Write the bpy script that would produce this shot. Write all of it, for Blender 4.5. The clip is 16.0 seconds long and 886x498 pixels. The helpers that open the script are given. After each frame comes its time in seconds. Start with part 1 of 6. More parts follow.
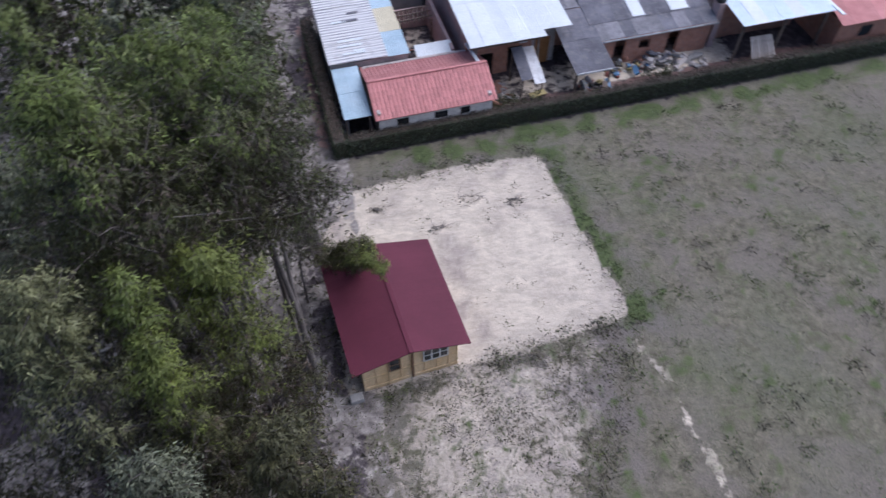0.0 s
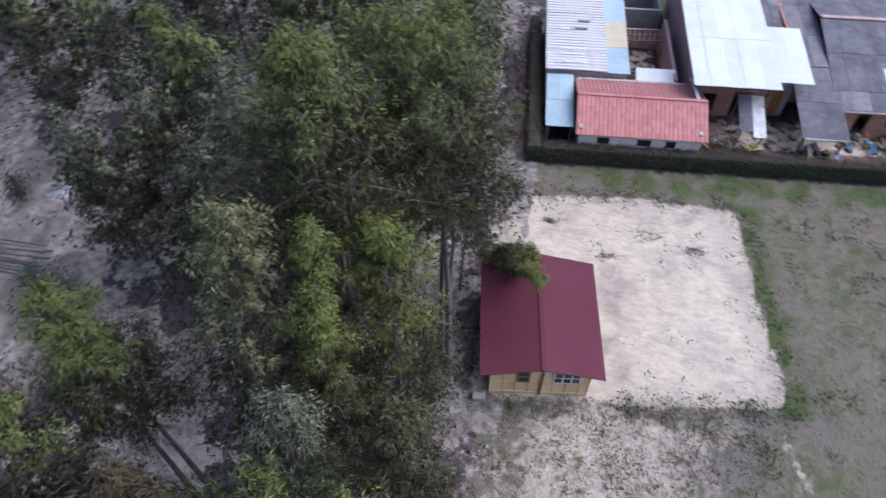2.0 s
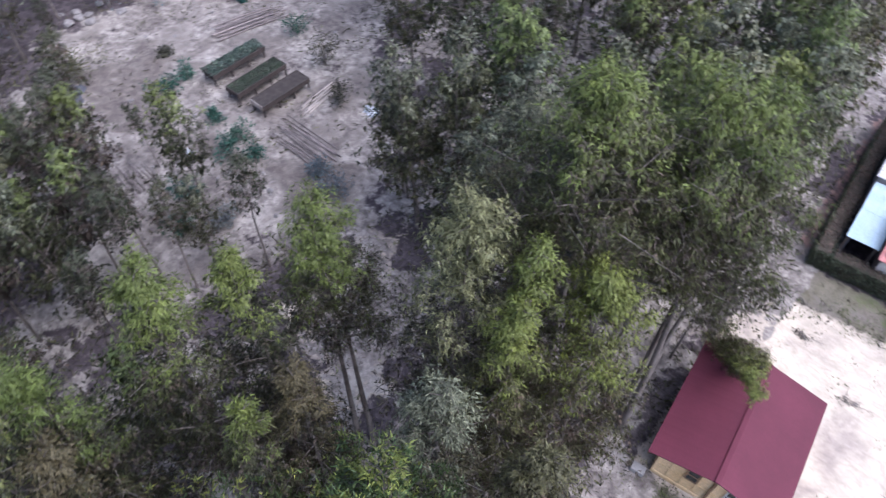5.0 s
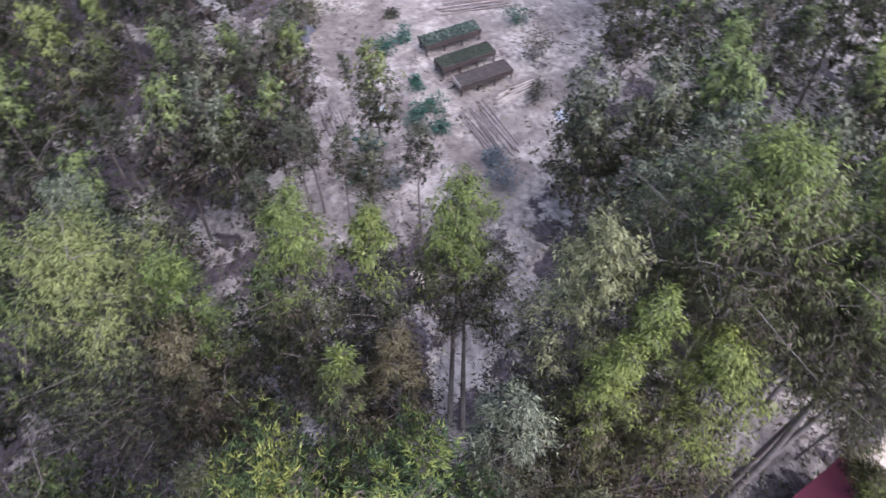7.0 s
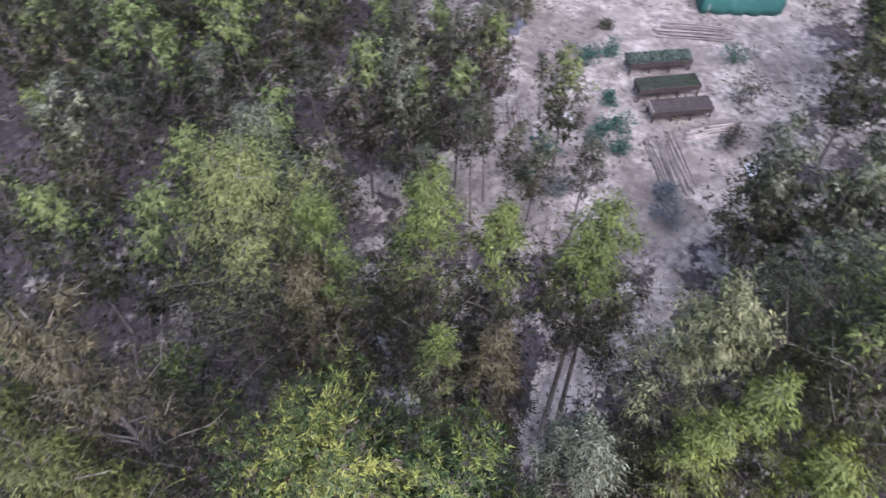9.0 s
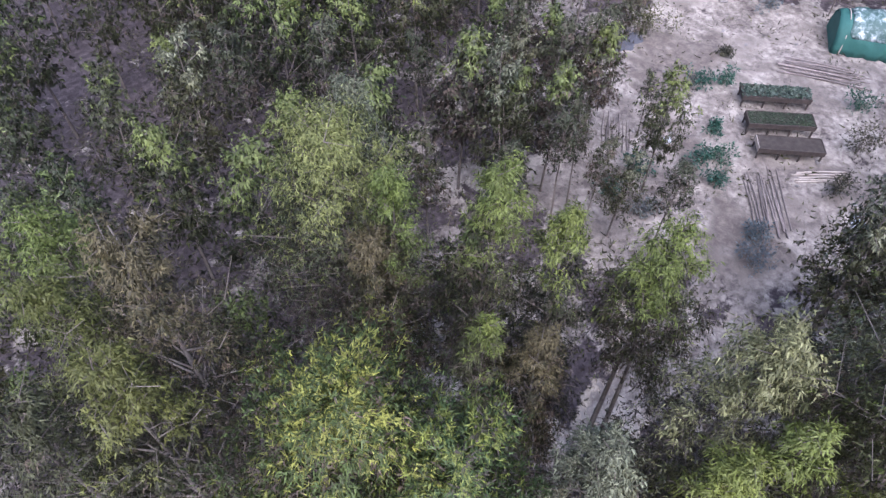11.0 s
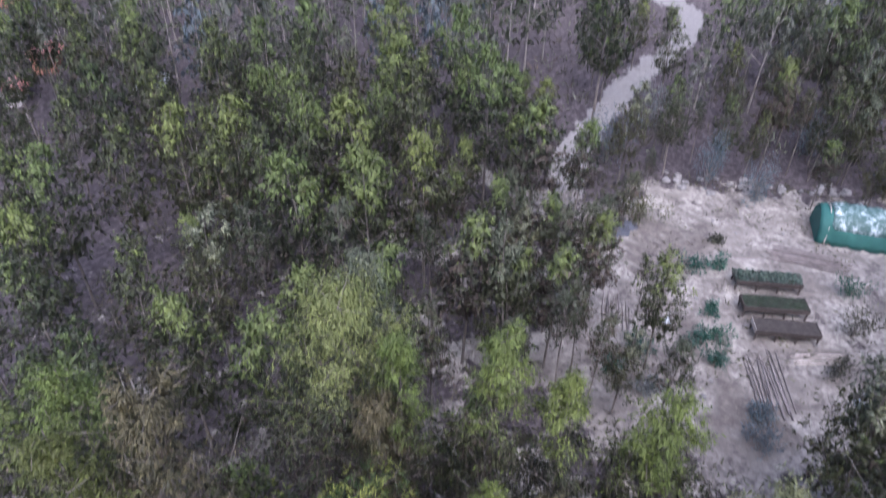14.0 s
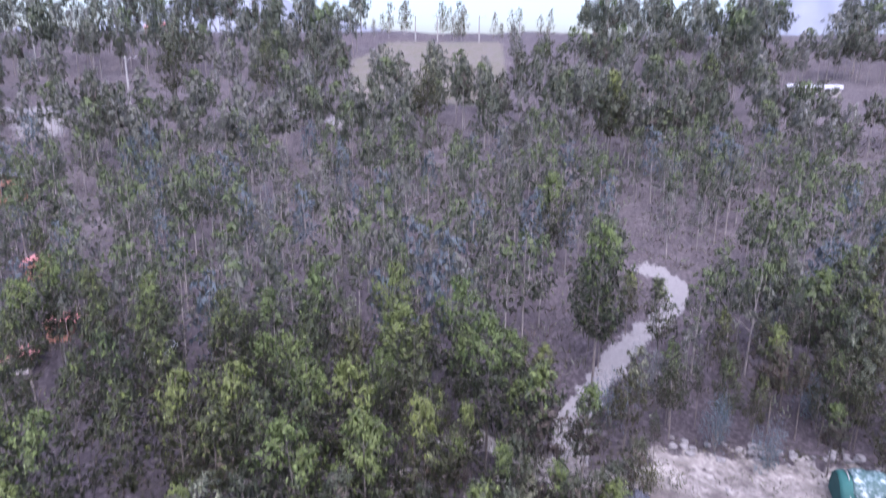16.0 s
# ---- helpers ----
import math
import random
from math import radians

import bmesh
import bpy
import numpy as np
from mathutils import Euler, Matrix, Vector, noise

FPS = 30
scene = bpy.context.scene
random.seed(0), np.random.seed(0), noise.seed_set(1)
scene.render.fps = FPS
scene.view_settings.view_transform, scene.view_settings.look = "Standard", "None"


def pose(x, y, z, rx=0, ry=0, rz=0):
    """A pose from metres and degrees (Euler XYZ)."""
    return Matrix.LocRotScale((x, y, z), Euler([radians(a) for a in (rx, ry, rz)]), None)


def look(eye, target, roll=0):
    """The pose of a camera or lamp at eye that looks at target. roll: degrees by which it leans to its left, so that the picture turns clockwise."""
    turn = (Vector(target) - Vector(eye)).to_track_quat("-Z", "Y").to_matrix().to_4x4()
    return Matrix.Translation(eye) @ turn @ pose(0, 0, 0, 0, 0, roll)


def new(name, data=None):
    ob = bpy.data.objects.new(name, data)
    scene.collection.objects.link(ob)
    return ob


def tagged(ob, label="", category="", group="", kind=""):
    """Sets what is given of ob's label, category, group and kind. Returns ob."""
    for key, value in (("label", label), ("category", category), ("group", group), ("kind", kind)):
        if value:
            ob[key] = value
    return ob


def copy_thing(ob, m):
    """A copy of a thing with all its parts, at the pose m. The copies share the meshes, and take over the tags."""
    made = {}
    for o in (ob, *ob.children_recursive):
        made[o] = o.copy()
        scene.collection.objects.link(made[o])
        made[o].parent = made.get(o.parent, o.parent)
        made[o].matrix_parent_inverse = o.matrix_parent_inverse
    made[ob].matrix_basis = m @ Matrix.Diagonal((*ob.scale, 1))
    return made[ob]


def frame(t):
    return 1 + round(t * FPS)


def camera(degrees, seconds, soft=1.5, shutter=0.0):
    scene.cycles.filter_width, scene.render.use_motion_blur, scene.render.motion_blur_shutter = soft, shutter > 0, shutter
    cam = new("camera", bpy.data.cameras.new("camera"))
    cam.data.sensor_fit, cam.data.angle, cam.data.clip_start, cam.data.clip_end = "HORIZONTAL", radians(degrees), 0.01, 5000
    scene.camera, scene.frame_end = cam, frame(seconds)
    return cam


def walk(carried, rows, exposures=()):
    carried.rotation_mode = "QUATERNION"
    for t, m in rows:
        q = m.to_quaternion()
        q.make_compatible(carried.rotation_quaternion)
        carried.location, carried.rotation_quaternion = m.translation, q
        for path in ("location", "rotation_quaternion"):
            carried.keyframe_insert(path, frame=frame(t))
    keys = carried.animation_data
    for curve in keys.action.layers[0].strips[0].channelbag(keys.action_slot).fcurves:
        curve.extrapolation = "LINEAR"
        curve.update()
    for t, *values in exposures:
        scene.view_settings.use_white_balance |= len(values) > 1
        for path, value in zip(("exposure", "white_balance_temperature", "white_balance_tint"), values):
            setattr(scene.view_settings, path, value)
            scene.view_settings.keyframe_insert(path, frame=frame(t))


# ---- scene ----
cam = camera(65.8, 16.0, soft=1.35, shutter=0.7)
PATH = [
    (0, (0.027, 0.404, 28.761), (0.254, 1.616, 27.187), 0.2),
    (0.5, (-0.018, 0.504, 28.761), (0.095, 1.731, 27.186), 0.3),
    (1, (-0.055, 0.567, 28.817), (-0.058, 1.799, 27.241), 0.1),
    (1.5, (-0.111, 0.619, 28.886), (-0.228, 1.84, 27.306), 0.2),
    (2, (-0.216, 0.703, 28.993), (-0.447, 1.909, 27.414), -0.0),
    (2.5, (-0.29, 0.748, 29.085), (-0.632, 1.925, 27.505), -0.0),
    (3, (-0.325, 0.815, 29.154), (-0.772, 1.956, 27.573), -0.0),
    (3.5, (-0.337, 0.902, 29.217), (-0.887, 1.996, 27.635), -0.1),
    (4, (-0.357, 0.97, 29.289), (-1.006, 2.007, 27.706), -0.1),
    (6.5, (0.101, 1.689, 29.519), (-0.945, 2.308, 27.931), -0.1),
    (7, (0.212, 1.803, 29.525), (-0.889, 2.32, 27.937), -0.2),
    (7.5, (0.299, 1.937, 29.545), (-0.846, 2.351, 27.958), -0.2),
    (8, (0.389, 2.085, 29.577), (-0.79, 2.389, 27.99), -0.3),
    (8.5, (0.47, 2.268, 29.65), (-0.73, 2.465, 28.063), -0.5),
    (9, (0.526, 2.432, 29.689), (-0.687, 2.513, 28.101), -0.7),
    (9.5, (0.583, 2.581, 29.734), (-0.634, 2.545, 28.148), -1.0),
    (12, (1.371, 3.167, 29.791), (0.164, 2.991, 28.206), 0.0),
    (12.5, (1.534, 3.17, 29.908), (0.317, 2.993, 28.33), 0.3),
    (13, (1.726, 3.167, 30.013), (0.407, 2.975, 28.521), 0.3),
    (13.5, (1.882, 3.137, 30.108), (0.43, 2.926, 28.749), 0.6),
    (14, (1.982, 3.096, 30.215), (0.41, 2.866, 29.001), 0.7),
    (14.5, (2.092, 3.101, 30.344), (0.413, 2.851, 29.287), 0.7),
    (15, (2.185, 3.114, 30.448), (0.415, 2.846, 29.558), 0.6),
    (15.5, (2.31, 3.108, 30.492), (0.463, 2.829, 29.777), 0.6),
    (16, (2.479, 3.023, 30.434), (0.572, 2.739, 29.901), 0.4),
]
walk(cam, [(t, look(eye, target, roll)) for t, eye, target, roll in PATH],
     [(0, 0.31, 5650, 17), (2, 0.5, 5650, 17), (4, 0.84, 5650, 17), (6.5, 1.45, 5800, 22), (12.5, 1.45, 5800, 22), (14.5, 1.26, 5650, 20), (16, 1.43, 5600, 28)])

# ---------------------------------------------------------------- light
world = bpy.data.worlds.new("overcast_sky")
scene.world = world
world.use_nodes = True
wn, wl = world.node_tree.nodes, world.node_tree.links
sky = wn.new("ShaderNodeTexSky")
sky.sky_type, sky.sun_disc = "NISHITA", False
sky.sun_elevation, sky.sun_rotation = radians(56), radians(75)
sky.air_density, sky.dust_density, sky.ozone_density = 1.0, 2.5, 1.3
wn["Background"].inputs["Strength"].default_value = 0.115
wl.new(sky.outputs["Color"], wn["Background"].inputs["Color"])
sun = new("sun", bpy.data.lights.new("sun", "SUN"))
sun.data.energy, sun.data.angle, sun.data.color = 2.25, radians(70), (1.0, 0.965, 0.92)
sun.matrix_world = look((19.3, 5.2, 29.6), (0, 0, 0))


# ---------------------------------------------------------------- materials
def material(name, rough=0.8, metal=0.0, spec=0.5):
    m = bpy.data.materials.new(name)
    m.use_nodes = True
    b = m.node_tree.nodes["Principled BSDF"]
    b.inputs["Roughness"].default_value, b.inputs["Metallic"].default_value = rough, metal
    b.inputs["Specular IOR Level"].default_value = spec
    return m, m.node_tree.nodes, m.node_tree.links, b


def noise_node(n, l, co, scale, detail=4.0, rough=0.55, distort=0.0):
    t = n.new("ShaderNodeTexNoise")
    t.inputs["Scale"].default_value, t.inputs["Detail"].default_value = scale, detail
    t.inputs["Roughness"].default_value, t.inputs["Distortion"].default_value = rough, distort
    l.new(co, t.inputs["Vector"])
    return t.outputs["Fac"]


def ramp(n, l, fac, *stops):
    r = n.new("ShaderNodeValToRGB")
    e = r.color_ramp.elements
    while len(e) < len(stops):
        e.new(0.5)
    for k, (p, c) in zip(e, stops):
        k.position, k.color = p, (*c, 1) if isinstance(c, tuple) else (c, c, c, 1)
    l.new(fac, r.inputs["Fac"])
    return r.outputs["Color"]


def mix(n, l, fac, a, b, mode="MIX"):
    m = n.new("ShaderNodeMix")
    m.data_type, m.blend_type = "RGBA", mode
    for k, v in ((0, fac), (6, a), (7, b)):
        sock = m.inputs[k]
        if isinstance(v, (int, float)):
            sock.default_value = v if k == 0 else (v, v, v, 1)
        elif isinstance(v, tuple):
            sock.default_value = (*v, 1)
        else:
            l.new(v, sock)
    return m.outputs[2]


def calc(n, l, op, a, b, clamp=False):
    m = n.new("ShaderNodeMath")
    m.operation, m.use_clamp = op, clamp
    for sock, v in zip(m.inputs, (a, b)):
        if isinstance(v, (int, float)):
            sock.default_value = v
        else:
            l.new(v, sock)
    return m.outputs[0]


def bump(n, l, b, height, strength, dist):
    k = n.new("ShaderNodeBump")
    k.inputs["Strength"].default_value, k.inputs["Distance"].default_value = strength, dist
    l.new(height, k.inputs["Height"])
    l.new(k.outputs["Normal"], b.inputs["Normal"])


def plain(name, dark, light, scale=1.5, rough=0.8, metal=0.0, fine=25.0, relief=0.004, vary=0.0, stain=None):
    """Two colours in large and fine noise, fine relief, and some change from piece to piece."""
    m, n, l, b = material(name, rough, metal)
    co = n.new("ShaderNodeTexCoord").outputs["Object"]
    big = noise_node(n, l, co, scale, 5.0)
    small = noise_node(n, l, co, fine, 3.0)
    c = ramp(n, l, big, (0.3, dark), (0.7, light))
    c = mix(n, l, 0.5, c, ramp(n, l, small, (0.3, 0.62), (0.7, 1.25)), "MULTIPLY")
    if stain:
        c = mix(n, l, ramp(n, l, noise_node(n, l, co, scale * 2.3, 6.0, 0.7), (0.52, 0.0), (0.66, 0.8)), c, stain)
    if vary:
        r = n.new("ShaderNodeObjectInfo").outputs["Random"]
        c = mix(n, l, 1.0, c, ramp(n, l, r, (0.0, 1 - vary), (1.0, 1 + vary)), "MULTIPLY")
    l.new(c, b.inputs["Base Color"])
    bump(n, l, b, small, 0.6, relief)
    return m


def leaf(name, dark, mid, light, through_light=0.25, rough=0.5):
    """Foliage: each leaf takes its own shade, each tree leans a little to one side."""
    m, n, l, b = material(name, rough, 0.0, 0.35)
    isl = n.new("ShaderNodeNewGeometry").outputs["Random Per Island"]
    c = ramp(n, l, isl, (0.0, dark), (0.55, mid), (1.0, light))
    r = n.new("ShaderNodeObjectInfo").outputs["Random"]
    c = mix(n, l, 1.0, c, ramp(n, l, r, (0.0, (0.8, 0.87, 0.87)), (0.5, (1.0, 1.0, 1.0)), (1.0, (1.14, 1.06, 0.95))), "MULTIPLY")
    co = n.new("ShaderNodeTexCoord").outputs["Object"]
    c = mix(n, l, 1.0, c, ramp(n, l, noise_node(n, l, co, 1.3, 4.0, 0.65), (0.3, (0.74, 0.74, 0.73)), (0.5, (1.0, 1.0, 1.0)), (0.72, (1.3, 1.26, 1.1))), "MULTIPLY")
    l.new(c, b.inputs["Base Color"])
    t = n.new("ShaderNodeBsdfTranslucent")
    l.new(c, t.inputs["Color"])
    s = n.new("ShaderNodeMixShader")
    s.inputs[0].default_value = through_light
    l.new(b.outputs[0], s.inputs[1])
    l.new(t.outputs[0], s.inputs[2])
    l.new(s.outputs[0], n["Material Output"].inputs["Surface"])
    return m


def tones(mid, lo=0.5, hi=1.85):
    return tuple(lo * c for c in mid), mid, tuple(min(0.8, hi * c) for c in mid)


LEAF_BODY = leaf("fresh_crown_leaf", *tones((0.072, 0.105, 0.036), 0.45, 1.8), 0.25)
LEAF_SHOOT = leaf("yellow_shoot_leaf", *tones((0.25, 0.275, 0.07), 0.6, 1.4), 0.3)
# Darkened body colour: part of it stands for shade low in the crowns.
LEAF_DEEP = leaf("deep_shade_leaf", *tones((0.047, 0.049, 0.026), 0.55, 1.6), 0.2)
LEAF_OLD = leaf("eucalyptus_leaf", *tones((0.082, 0.087, 0.045), 0.5, 1.7), 0.25)
# Wide tone range: the palest leaves are painted glints.
LEAF_GREY = leaf("grey_eucalyptus_leaf", *tones((0.13, 0.14, 0.094), 0.5, 2.3), 0.25)
LEAF_WOOD = leaf("mid_green_leaf", *tones((0.098, 0.106, 0.05), 0.5, 1.8), 0.3)
LEAF_DULL = leaf("dull_olive_leaf", *tones((0.098, 0.09, 0.052), 0.5, 1.8), 0.25)
LEAF_YOUNG = leaf("young_leaf", *tones((0.15, 0.19, 0.054), 0.6, 1.5), 0.3)
LEAF_YELLOW = leaf("yellow_green_leaf", *tones((0.175, 0.2, 0.055), 0.55, 1.6), 0.3)
LEAF_OCHRE = leaf("ochre_tip_leaf", *tones((0.13, 0.138, 0.042), 0.55, 1.6), 0.3)
LEAF_OLIVE = leaf("pale_olive_leaf", *tones((0.26, 0.25, 0.125), 0.55, 1.5), 0.3)
LEAF_SAGE = leaf("grey_green_leaf", *tones((0.1, 0.114, 0.064), 0.5, 1.9), 0.25)
LEAF_PALE_TOP = leaf("pale_drooping_leaf", *tones((0.21, 0.235, 0.085), 0.6, 1.5), 0.3)
# Dark body, lighter head: the contrast partly stands for light from above.
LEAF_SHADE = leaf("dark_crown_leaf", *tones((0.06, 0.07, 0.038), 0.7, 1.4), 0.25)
LEAF_CROWN = leaf("green_crown_leaf", *tones((0.15, 0.188, 0.064), 0.7, 1.35), 0.25)
LEAF_DUSK = leaf("dull_crown_leaf", *tones((0.115, 0.125, 0.085), 0.85, 1.15), 0.4)
LEAF_SLOPE = leaf("slope_crown_leaf", *tones((0.15, 0.182, 0.085), 0.85, 1.15), 0.35)
# Distance haze is mixed into the next two base colours.
LEAF_HAZE = leaf("hazed_slope_leaf", *tones((0.2, 0.2, 0.165), 0.9, 1.1), 0.45)
LEAF_FAR = leaf("far_hazed_leaf", *tones((0.29, 0.278, 0.268), 0.9, 1.1), 0.45)
LEAF_BLUE = leaf("blue_juvenile_leaf", *tones((0.15, 0.178, 0.2), 0.88, 1.12), 0.4)
LEAF_DRY = leaf("dry_leaf", *tones((0.1, 0.08, 0.068), 0.65, 1.5), 0.15, 0.8)
LEAF_SHRUB = leaf("shrub_leaf", (0.015, 0.05, 0.038), (0.03, 0.09, 0.065), (0.07, 0.15, 0.12), 0.15)
LEAF_HEDGE = leaf("hedge_leaf", *tones((0.06, 0.074, 0.042), 0.6, 1.5), 0.1)
LEAF_GRASS = leaf("grass_blade", (0.055, 0.08, 0.025), (0.095, 0.125, 0.045), (0.16, 0.185, 0.08), 0.2)
LEAF_WEED = leaf("dark_weed", (0.035, 0.033, 0.026), (0.065, 0.062, 0.045), (0.11, 0.105, 0.075), 0.1, 0.8)
BARK_PALE = plain("pale_eucalyptus_bark", (0.17, 0.148, 0.136), (0.36, 0.32, 0.295), 1.2, 0.9, 0, 14.0, 0.012, 0.25)
BARK = plain("eucalyptus_bark", (0.09, 0.075, 0.068), (0.23, 0.2, 0.18), 1.2, 0.9, 0, 14.0, 0.012, 0.25)
TWIG = plain("dead_twig", (0.14, 0.12, 0.11), (0.28, 0.25, 0.23), 2.0, 0.9, 0, 20.0, 0.006, 0.2)


def ground_material():
    m, n, l, b = material("earth_sand_and_grass", 0.95, 0, 0.2)
    co = n.new("ShaderNodeTexCoord").outputs["Object"]
    at = {}
    for k in ("sand", "green", "field", "weedy", "road", "clay", "plot", "soil"):
        a = n.new("ShaderNodeAttribute")
        a.attribute_name = k
        at[k] = a.outputs["Fac"]
    n1, n2 = noise_node(n, l, co, 0.35, 6, 0.6, 0.4), noise_node(n, l, co, 2.2, 6, 0.65, 0.3)
    n3, n4 = noise_node(n, l, co, 9.0, 5, 0.7), noise_node(n, l, co, 0.12, 4, 0.6)
    litter = ramp(n, l, n2, (0.28, (0.034, 0.028, 0.03)), (0.5, (0.07, 0.058, 0.063)), (0.72, (0.15, 0.127, 0.132)))
    litter = mix(n, l, 0.6, litter, ramp(n, l, n3, (0.3, 0.55), (0.7, 1.4)), "MULTIPLY")
    sand = ramp(n, l, n1, (0.32, (0.38, 0.325, 0.28)), (0.48, (0.55, 0.478, 0.388)), (0.75, (0.66, 0.578, 0.462)))
    sand = mix(n, l, 0.35, sand, ramp(n, l, n2, (0.3, 0.72), (0.6, 1.12)), "MULTIPLY")
    drag = n.new("ShaderNodeMapping")
    drag.inputs["Scale"].default_value, drag.inputs["Rotation"].default_value = (0.8, 1.7, 1.0), (0.0, 0.0, 0.5)
    l.new(co, drag.inputs["Vector"])
    n5 = noise_node(n, l, drag.outputs[0], 1.6, 5, 0.6, 0.8)
    sand = mix(n, l, 0.55, sand, ramp(n, l, n5, (0.35, 0.7), (0.6, 1.1)), "MULTIPLY")
    sand = mix(n, l, 0.25, sand, ramp(n, l, n3, (0.3, 0.7), (0.7, 1.2)), "MULTIPLY")
    green = ramp(n, l, n2, (0.3, (0.05, 0.067, 0.027)), (0.7, (0.1, 0.125, 0.052)))
    field = ramp(n, l, n2, (0.3, (0.092, 0.084, 0.06)), (0.52, (0.158, 0.142, 0.103)), (0.75, (0.235, 0.208, 0.156)))
    field = mix(n, l, ramp(n, l, n1, (0.45, 0.0), (0.6, 0.85)), field, (0.172, 0.15, 0.125))
    field = mix(n, l, ramp(n, l, n4, (0.45, 0.0), (0.62, 0.35)), field, (0.115, 0.132, 0.075))
    field = mix(n, l, 0.5, field, ramp(n, l, n3, (0.3, 0.55), (0.7, 1.4)), "MULTIPLY")
    road = mix(n, l, 0.4, (0.235, 0.22, 0.215), ramp(n, l, n2, (0.3, 0.6), (0.7, 1.25)), "MULTIPLY")

    def edge(mask, wob, lo=0.42, hi=0.58):
        v = calc(n, l, "ADD", mask, calc(n, l, "MULTIPLY", calc(n, l, "SUBTRACT", wob, 0.5), 1.1))
        return ramp(n, l, v, (lo, 0.0), (hi, 1.0))

    c = mix(n, l, edge(at["field"], n2), litter, field)
    c = mix(n, l, edge(at["sand"], n2, 0.4, 0.6), c, sand)
    speck = calc(n, l, "ADD", calc(n, l, "MULTIPLY", n3, 0.3), calc(n, l, "ADD", calc(n, l, "MULTIPLY", n2, 0.35), calc(n, l, "MULTIPLY", n1, 0.35)))
    weed = calc(n, l, "MULTIPLY", at["weedy"], ramp(n, l, speck, (0.45, 0.0), (0.58, 0.85)))
    c = mix(n, l, weed, c, mix(n, l, n1, (0.12, 0.103, 0.1), (0.19, 0.165, 0.165)))
    c = mix(n, l, edge(at["green"], n2, 0.4, 0.75), c, green)
    c = mix(n, l, edge(at["road"], n2), c, road)
    plot = ramp(n, l, calc(n, l, "ADD", calc(n, l, "MULTIPLY", n2, 0.55), calc(n, l, "MULTIPLY", n1, 0.45)), (0.39, (0.115, 0.1, 0.094)), (0.47, (0.185, 0.163, 0.15)), (0.53, (0.26, 0.235, 0.214)), (0.6, (0.38, 0.347, 0.312)))
    plot = mix(n, l, 0.5, plot, ramp(n, l, n3, (0.3, 0.7), (0.7, 1.25)), "MULTIPLY")
    c = mix(n, l, edge(at["plot"], n2), c, plot)
    soil = ramp(n, l, n2, (0.3, (0.085, 0.073, 0.068)), (0.5, (0.135, 0.116, 0.106)), (0.72, (0.21, 0.182, 0.165)))
    soil = mix(n, l, 0.5, soil, ramp(n, l, n3, (0.3, 0.7), (0.7, 1.3)), "MULTIPLY")
    c = mix(n, l, edge(at["soil"], n2, 0.38, 0.68), c, soil)
    clay = ramp(n, l, n2, (0.3, (0.1, 0.06, 0.052)), (0.55, (0.17, 0.108, 0.095)), (0.75, (0.24, 0.17, 0.15)))
    c = mix(n, l, edge(at["clay"], n2), c, clay)
    l.new(c, b.inputs["Base Color"])
    bump(n, l, b, calc(n, l, "ADD", n2, calc(n, l, "MULTIPLY", n3, 0.5)), 0.7, 0.08)
    return m


GROUND = ground_material()

# ---------------------------------------------------------------- ground


def hill(x, y):
    """Height of the land: a flat floor, a wooded slope to the west, mountains far off."""
    s = 0.989 * -x - 0.148 * y
    t = -0.148 * -x + 0.989 * -y
    z = 0.17 * (np.sqrt((s - 50) ** 2 + 30) + (s - 50)) / 2
    z = np.where(s > 275, 38.25 + 6 * (1 - np.exp(-(s - 275) / 60)), np.minimum(z, 40))
    z = z + np.clip((s - 60) / 60, 0, 1) * (1.2 * np.sin(x * 0.05 + 1) * np.cos(y * 0.043) + 0.6 * np.sin(x * 0.13 + y * 0.11))
    return z


def height(x, y):
    return float(hill(np.float64(x), np.float64(y)))


def distance_in(px, py, poly):
    """Metres inside (positive) or outside (negative) of a polygon."""
    best, inside = np.full(px.shape, 1e9), np.zeros(px.shape, bool)
    for (ax, ay), (bx, by) in zip(poly, poly[1:] + poly[:1]):
        ex, ey = bx - ax, by - ay
        k = np.clip(((px - ax) * ex + (py - ay) * ey) / (ex * ex + ey * ey), 0, 1)
        best = np.minimum(best, np.hypot(px - ax - k * ex, py - ay - k * ey))
        cross = (ay > py) != (by > py)
        inside ^= cross & (px < (bx - ax) * (py - ay) / (by - ay + 1e-12) + ax)
    return np.where(inside, best, -best)


def distance_to(px, py, line):
    best = np.full(px.shape, 1e9)
    for (ax, ay), (bx, by) in zip(line, line[1:]):
        ex, ey = bx - ax, by - ay
        k = np.clip(((px - ax) * ex + (py - ay) * ey) / (ex * ex + ey * ey), 0, 1)
        best = np.minimum(best, np.hypot(px - ax - k * ex, py - ay - k * ey))
    return best


def soft(d, w):
    return np.clip(0.5 + d / (2 * w), 0, 1)


PAD = [(-2.0, 25.0), (-0.6, 27.4), (5.2, 28.3), (11.0, 28.4), (11.6, 24.0), (12.2, 20.2), (12.7, 16.9), (8.8, 16.2), (4.4, 15.6), (-1.5, 14.8)]
SOUTH = [(-2.0, 14.8), (4.4, 15.8), (8.8, 16.2), (12.4, 16.6), (10.6, 13.0), (9.2, 10.5), (7.5, 4.0), (-1.0, 4.0)]
GARDEN = [(-19.5, 13.5), (-21.5, 20.0), (-27.0, 25.0), (-36.0, 32.0), (-48.5, 33.0), (-48.8, 13.5), (-43.5, 9.5), (-36.0, 5.5), (-29.0, 3.5), (-21.5, 5.5), (-23.5, 11.0)]
